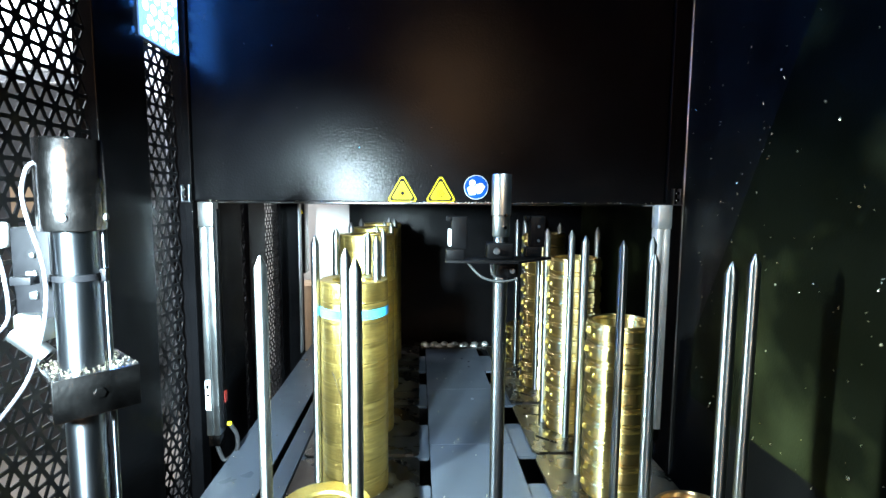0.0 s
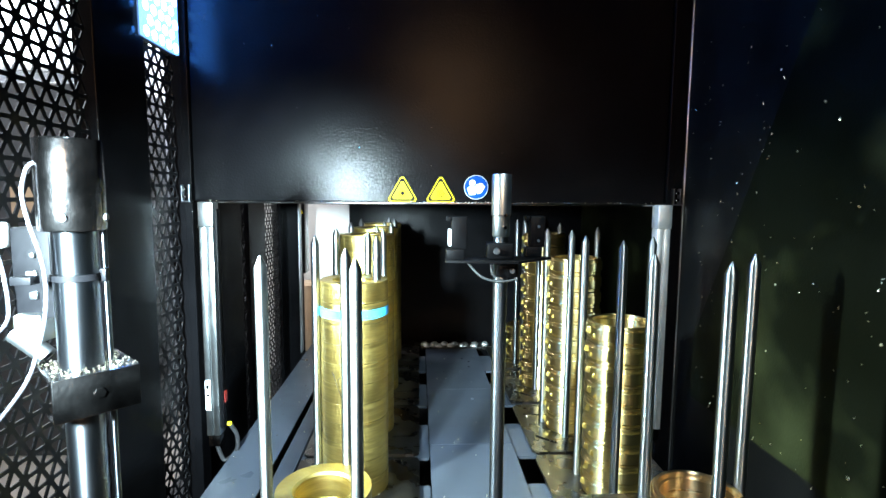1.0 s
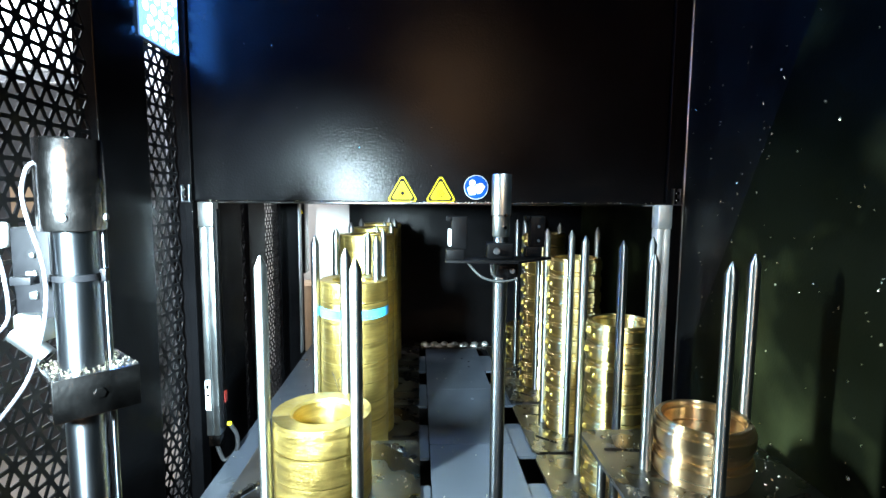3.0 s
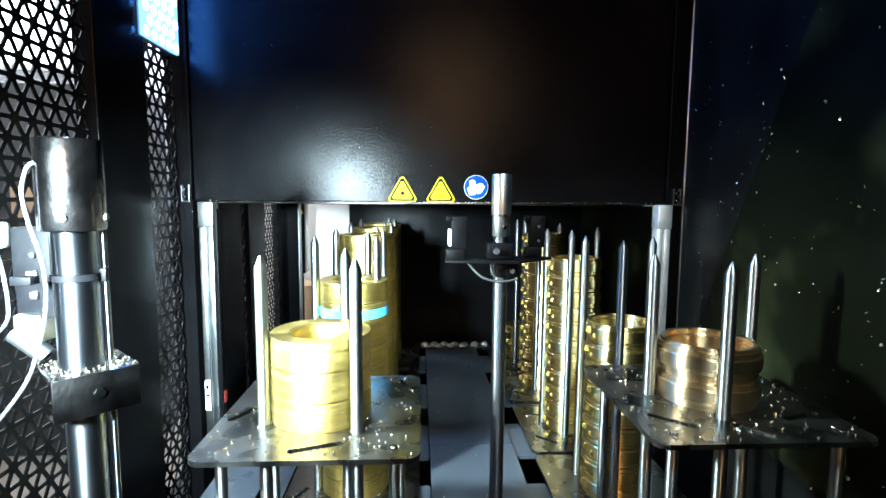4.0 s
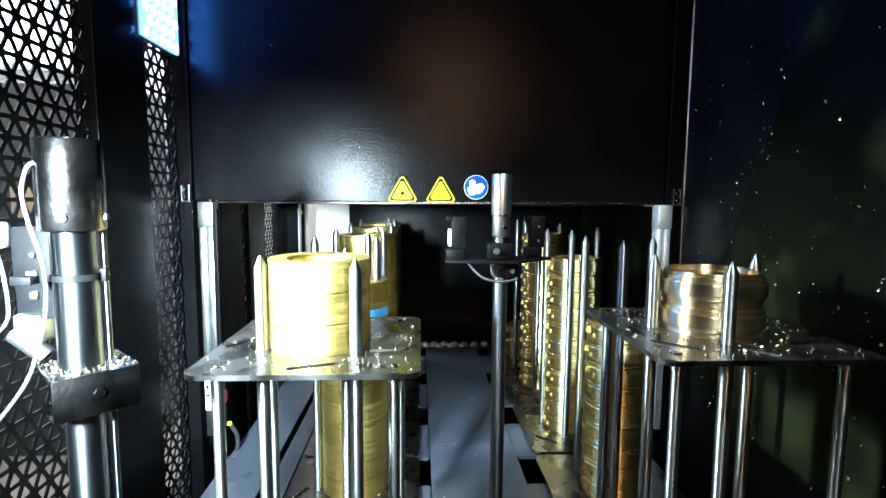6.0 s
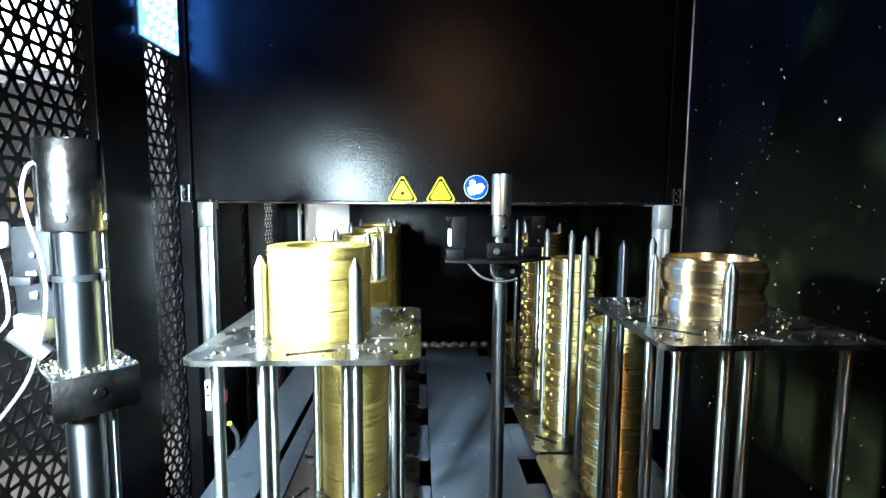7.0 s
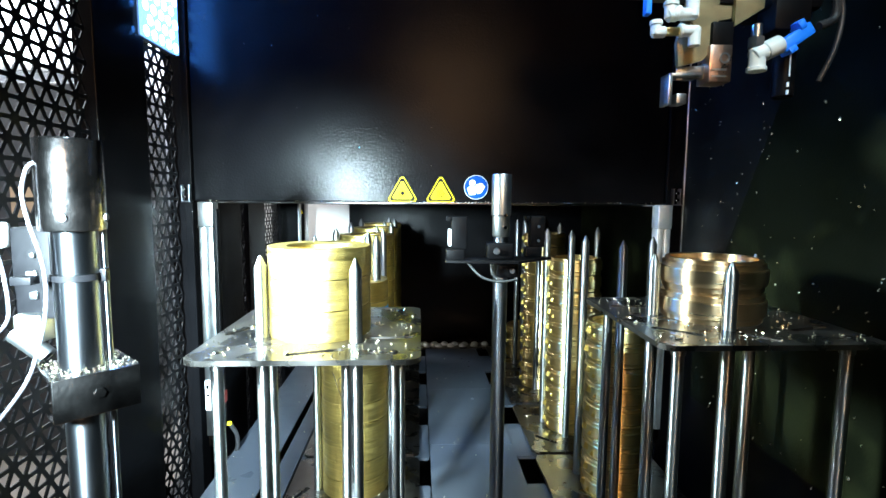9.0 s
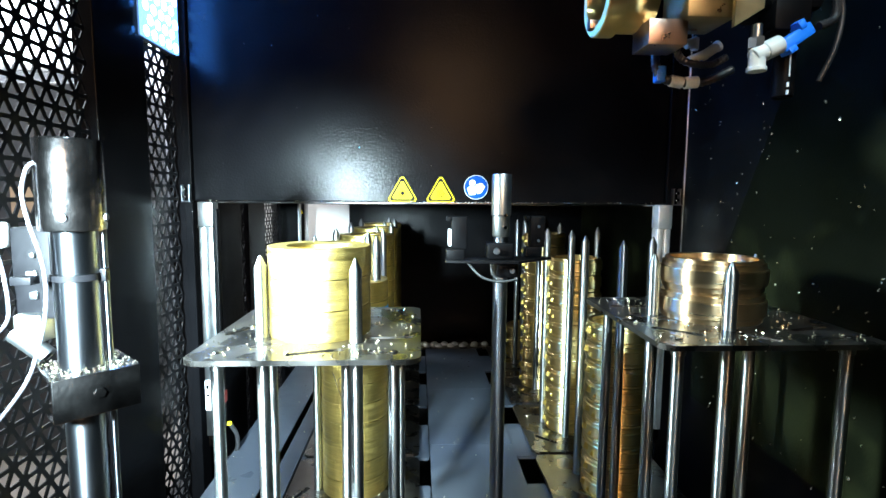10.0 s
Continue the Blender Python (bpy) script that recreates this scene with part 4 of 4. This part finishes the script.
def robot(axis):
    root = thing("robot_arm", "black robot wrist with white air fittings and blue clips", "robot arm", at=axis)
    # olive flange plate and wrist housing, fixed to the arm
    bm = bmesh.new()
    m = Matrix.Rotation(radians(90), 4, "X")
    sheet(bm, [(0.032, -0.136), (0.032, 0.06), (0.085, 0.06), (0.077, -0.108)], [], 0.055, 0.063, m)
    part("flange_plate", bm, OLIVE, root, "olive anodised flange plate")
    bm = bmesh.new()
    rod(bm, (0.06, 0.0, 0.02), (0.20, 0.0, 0.02), 0.055, 36, 0.004)
    box(bm, (0.10, -0.045, -0.10), (0.19, 0.05, 0.10), 0.012)
    box(bm, (0.105, -0.05, -0.135), (0.165, 0.0, -0.085), 0.006)
    part("wrist_housing", bm, BLACK_PLASTIC, root)
    bm = bmesh.new()
    rod(bm, (0.145, 0.0, 0.05), (0.20, 0.1, 1.091), 0.065, 32, 0.006)
    part("forearm", bm, BLACK_PLASTIC, root)
    bm = bmesh.new()
    rod(bm, (0.125, -0.03, -0.078), (0.165, -0.03, -0.074), 0.02, 20, 0.002)
    part("brass_collar", bm, BRASS, root, "brass collar")
    bm = bmesh.new()
    elbow_fitting(bm, (0.076, -0.055, -0.176), (0, 0, -1), (0.85, 0, 0.42), 0.0125, 0.022)
    rod(bm, (0.086, -0.055, -0.171), (0.112, -0.055, -0.158), 0.0145, 18, 0.002)
    part("air_fitting", bm, WHITE_PLASTIC, root, "white plastic elbow fitting")
    bm = bmesh.new()
    rod(bm, (0.076, -0.05, -0.165), (0.076, -0.05, -0.148), 0.0125, 6, 0.001)
    rod(bm, (0.076, -0.05, -0.149), (0.076, -0.05, -0.128), 0.008, 14, 0.001)
    part("hex_nipple", bm, ALU, root, "metal hexagon nipple")
    bm = bmesh.new()
    t = Matrix.Translation((0.131, -0.055, -0.149)) @ Matrix.Rotation(radians(-35), 4, "Y")
    box(bm, (-0.026, -0.010, -0.012), (0.030, 0.010, 0.008), 0.003, t)
    box(bm, (0.010, -0.012, 0.004), (0.022, 0.012, 0.018), 0.002, t)
    box(bm, (-0.022, -0.012, -0.018), (-0.008, 0.012, -0.008), 0.002, t)
    part("clip", bm, BLUE_PLASTIC, root, "bright blue plastic clip")
    bm = bmesh.new()
    rod(bm, (0.138, -0.03, -0.236), (0.138, -0.03, -0.158), 0.0165, 20, 0.003)
    part("cylinder", bm, BLACK_PLASTIC, root, "dark blue-black valve cylinder")
    bm = bmesh.new()
    for zz in (-0.206, -0.218):
        rod(bm, (0.134, -0.0475, zz - 0.015), (0.134, -0.0475, zz - 0.008), 0.002, 8)
    rod(bm, (0.136, -0.0468, -0.205), (0.136, -0.0468, -0.165), 0.0012, 8)
    part("scale_mark", bm, WHITE_SIGN, root)
    bm = bmesh.new()
    hose(bm, [(0.172, -0.055, -0.13), (0.20, -0.05, -0.115), (0.20, -0.05, -0.08), (0.185, -0.045, -0.05)], 0.006, 10, 0.15)
    hose(bm, [(0.19, -0.05, -0.05), (0.212, -0.05, -0.10), (0.205, -0.05, -0.16), (0.19, -0.04, -0.21)], 0.004, 10)
    part("hose", bm, BLACK_RUBBER, root)

    # gripper that turns about the wrist
    bm = bmesh.new()
    rod(bm, (-0.05, 0, 0), (0.058, 0, 0), 0.045, 32, 0.003)
    box(bm, (-0.03, -0.040, -0.05), (0.045, 0.040, 0.05), 0.004)
    grip = part("gripper", bm, BLACK_PLASTIC, root, "double gripper with olive plates and copper-toned jaws")
    bm = bmesh.new()
    sheet(bm, [(-0.030, 0.02), (-0.036, -0.085), (-0.052, -0.16), (-0.048, -0.195), (-0.010, -0.185), (0.010, -0.160), (0.012, -0.125), (0.045, -0.118), (0.048, 0.02)], [], 0.045, 0.053, m)
    part("jaw_plate", bm, OLIVE, grip, "olive anodised jaw plate")
    bm = bmesh.new()
    box(bm, (0.012, -0.056, -0.10), (0.046, -0.0535, -0.055), 0.001)
    pl = part("screw_plate", bm, BLACK_PLASTIC, grip)
    for zz in (-0.078, -0.090):
        bm = bmesh.new()
        rod(bm, (0.020, -0.058, zz), (0.020, -0.056, zz), 0.004, 12)
        part("screw", bm, ALU, pl)
    bm = bmesh.new()
    box(bm, (0.0, -0.06, -0.163), (0.034, -0.03, -0.128), 0.002)
    part("jaw_carriage", bm, BLACK_PLASTIC, grip)
    bm = bmesh.new()
    box(bm, (-0.003, -0.062, -0.219), (0.032, -0.025, -0.163), 0.0015)
    jaw = part("jaw", bm, COPPER, grip, "copper-toned steel jaw with an engraved mark")
    bm = bmesh.new()
    lathe(bm, [(0.0085, 0), (0.0055, 0), (0.0055, 0.001), (0.0085, 0.001)], 16, Matrix.Translation((0.020, -0.0622, -0.183)) @ m, closed=True)
    box(bm, (0.001, -0.0632, -0.202), (0.024, -0.0622, -0.199), 0, None)
    box(bm, (0.001, -0.0632, -0.212), (0.024, -0.0622, -0.209), 0, None)
    part("engraving", bm, ALU, jaw)
    bm = bmesh.new()
    box(bm, (-0.062, -0.055, -0.253), (-0.056, -0.025, -0.205), 0.001)
    box(bm, (-0.062, -0.055, -0.210), (-0.010, -0.025, -0.205), 0.001, None)
    box(bm, (-0.050, -0.057, -0.252), (-0.033, -0.030, -0.236), 0.002)
    box(bm, (-0.060, -0.045, -0.210), (-0.010, -0.042, -0.190), 0.001, pose(0, 0, 0.0, 0, -4, 0))
    part("sensor_bracket", bm, ALU, grip, "bent metal sensor bracket")
    for p, d1, d2, r, ln in (((-0.045, -0.07, -0.100), (-1, 0, -0.05), (0, 0, 1), 0.009, 0.028), ((-0.078, -0.07, -0.102), (0, 0, 1), (0.3, 0, 0.1), 0.0095, 0.016),
                             ((-0.040, -0.07, -0.125), (-1, 0, 0.0), (0, 0, -1), 0.0085, 0.022), ((-0.100, -0.07, -0.128), (0, 0, 1), (1, 0, 0.05), 0.0078, 0.014)):
        bm = bmesh.new()
        elbow_fitting(bm, p, d1, d2, r, ln)
        part("air_fitting", bm, WHITE_PLASTIC, grip, "white plastic elbow fitting").location = (0.006, 0, -0.022)
    bm = bmesh.new()
    rod(bm, (-0.088, -0.07, -0.127), (-0.065, -0.07, -0.126), 0.0062, 14)
    part("fitting_collar", bm, BRASS, grip).location = (0.006, 0, -0.022)
    bm = bmesh.new()
    hose(bm, [(-0.045, -0.07, -0.09), (-0.05, -0.065, -0.05), (-0.03, -0.05, 0.0)], 0.0055, 10)
    hose(bm, [(-0.072, -0.07, -0.11), (-0.085, -0.065, -0.06), (-0.06, -0.05, 0.0)], 0.0055, 10)
    part("air_tube", bm, BLACK_RUBBER, grip, "black air tubes")
    bm = bmesh.new()
    box(bm, (-0.112, -0.075, -0.125), (-0.103, -0.060, -0.075), 0.002)
    part("clip", bm, BLUE_PLASTIC, grip, "bright blue plastic clip")
    # the second side: chuck, jaw block and hoses
    bm = bmesh.new()
    mm = Matrix.Translation((-0.150, 0.055, 0.035)) @ Matrix.Rotation(radians(90), 4, "Y")
    lathe(bm, [(0.052, 0), (0.068, 0), (0.070, 0.002), (0.070, 0.03), (0.063, 0.033), (0.063, 0.085), (0.05, 0.088), (0.05, 0.02)], 44, mm, closed=True)
    part("held_ring", bm, BRASS, grip, "turned brass ring held in the jaws")
    for a in (20, 140, 260):
        bm = bmesh.new()
        c, s = math.cos(radians(a)), math.sin(radians(a))
        box(bm, (-0.158, 0.055 + 0.05 * c - 0.008, 0.035 + 0.05 * s - 0.008), (-0.08, 0.055 + 0.05 * c + 0.008, 0.035 + 0.05 * s + 0.008), 0.002)
        part("chuck_jaw", bm, COPPER, grip)
    bm = bmesh.new()
    box(bm, (-0.082, 0.112, -0.020), (-0.018, 0.152, 0.045), 0.0015)
    part("jaw_block", bm, COPPER, grip, "copper-toned steel block")
    bm = bmesh.new()
    box(bm, (-0.03, 0.05, -0.04), (0.05, 0.115, 0.05), 0.005)
    body2 = part("gripper_body", bm, OLIVE, grip, "olive anodised gripper body")
    for dx in (0.0, 0.013):
        bm = bmesh.new()
        rod(bm, (dx, 0.115, 0.02), (dx, 0.118, 0.02), 0.0045, 12)
        part("screw", bm, COPPER, body2)
    bm = bmesh.new()
    hose(bm, [(-0.055, 0.10, 0.065), (-0.064, 0.155, 0.068), (-0.055, 0.195, 0.068), (-0.02, 0.208, 0.068), (0.03, 0.205, 0.066), (0.075, 0.185, 0.06)], 0.0068, 12, 0.22, 10)
    hose(bm, [(-0.028, 0.10, 0.06), (-0.032, 0.145, 0.06), (-0.015, 0.172, 0.06), (0.03, 0.178, 0.06), (0.06, 0.165, 0.055)], 0.0055, 12, 0.25, 10)
    part("hose", bm, BLACK_RUBBER, grip, "black corrugated air hoses").location = (0.034, -0.016, 0)
    bm = bmesh.new()
    rod(bm, (-0.035, 0.204, 0.068), (-0.012, 0.208, 0.069), 0.0102, 16, 0.001)
    rod(bm, (-0.008, 0.208, 0.069), (0.016, 0.206, 0.068), 0.0106, 16, 0.001)
    part("hose_coupling", bm, WHITE_PLASTIC, grip, "white hose coupling").location = (0.034, -0.016, 0)
    bm = bmesh.new()
    elbow_fitting(bm, (0.03, 0.14, 0.07), (-0.7, 0.3, 0), (0, 1, 0), 0.007, 0.016)
    part("fitting", bm, WHITE_PLASTIC, grip, "white plastic fitting").location = (0.012, -0.022, 0)
    bm = bmesh.new()
    elbow_fitting(bm, (0.048, 0.165, 0.07), (0.6, -0.4, 0), (-0.7, 0.3, 0), 0.0085, 0.03)
    part("fitting", bm, WHITE_PLASTIC, grip, "white plastic fitting").location = (0.012, -0.022, 0)
    bm = bmesh.new()
    box(bm, (-0.062, 0.180, 0.060), (-0.045, 0.208, 0.080), 0.003, None)
    part("clip", bm, BLUE_PLASTIC, grip, "blue hose clip").location = (0.034, -0.016, 0)
    bm = bmesh.new()
    box(bm, (-0.012, 0.166, 0.064), (0.022, 0.172, 0.078), 0.002)
    part("clip", bm, BLUE_PLASTIC, grip, "blue hose clip").location = (0.034, -0.016, 0)
    return root, grip


AXIS = Vector((0.45, 0.85, 1.16))
robot_arm, gripper = robot(AXIS)


# ---------------------------------------------------------------- what moves
LEFT_TOP, RIGHT_TOP = 0.522, 0.548
LEFT_DROP = [(0.0, 0.474), (0.3, 0.466), (0.6, 0.456), (0.9, 0.440), (1.2, 0.428), (1.5, 0.412), (1.8, 0.400), (2.1, 0.384), (2.4, 0.355), (2.7, 0.326),
             (3.3, 0.250), (3.8, 0.172), (4.0, 0.148), (4.2, 0.118), (4.4, 0.093), (4.7, 0.076), (5.0, 0.063), (5.5, 0.040), (6.0, 0.021), (6.5, 0.007), (6.9, 0.0), (7.5, 0.0), (10.0, 0.0)]
RIGHT_DROP = [(0.0, 0.475), (0.6, 0.450), (0.9, 0.437), (1.2, 0.424), (1.5, 0.410), (1.8, 0.398), (2.1, 0.386), (2.4, 0.356), (2.7, 0.324),
              (3.3, 0.246), (3.8, 0.172), (4.0, 0.145), (4.2, 0.116), (4.4, 0.096), (4.7, 0.080), (5.0, 0.067), (5.5, 0.046), (6.0, 0.022), (6.4, 0.004), (6.7, -0.005), (6.8, -0.004), (6.95, 0.0), (7.5, 0.0), (10.0, 0.0)]


def motions():
    for plate, x, top, drops, load, centre in ((near_left, sum(LEFT_PLATE) / 2, LEFT_TOP, LEFT_DROP, moving_left, LEFT_C[0]),
                                               (near_right, sum(RIGHT_PLATE) / 2, RIGHT_TOP, RIGHT_DROP, moving_right, RIGHT_C[0])):
        walk(plate, [(t, pose(x, NEAR_FRONT[-1 if x < 0 else 1] + PLATE_LEN / 2, top - d)) for t, d in drops])
        for ob, h, turn, off in load:
            walk(ob, [(t, pose(centre[0] + off, centre[1] + off, top - d + 0.0082 + h, 0, 0, turn)) for t, d in drops])
    lifts = [(0.0, 0.75), (7.6, 0.75), (7.9, 0.52), (8.1, 0.22), (8.2, 0.10), (8.3, 0.015), (8.37, 0.0), (8.6, 0.0), (10.0, 0.0)]
    walk(robot_arm, [(t, pose(AXIS.x, AXIS.y + 0.1 * u, AXIS.z + u)) for t, u in lifts])
    turns = [(0.0, -106), (8.5, -106), (8.57, -86), (8.65, -44), (8.73, -11), (8.8, 0), (9.3, 0), (9.36, -18), (9.42, -48), (9.5, -80), (9.57, -89), (9.65, -90), (10.0, -90)]
    walk(gripper, [(t, pose(0, 0, 0, a, 0, 0)) for t, a in turns])


motions()
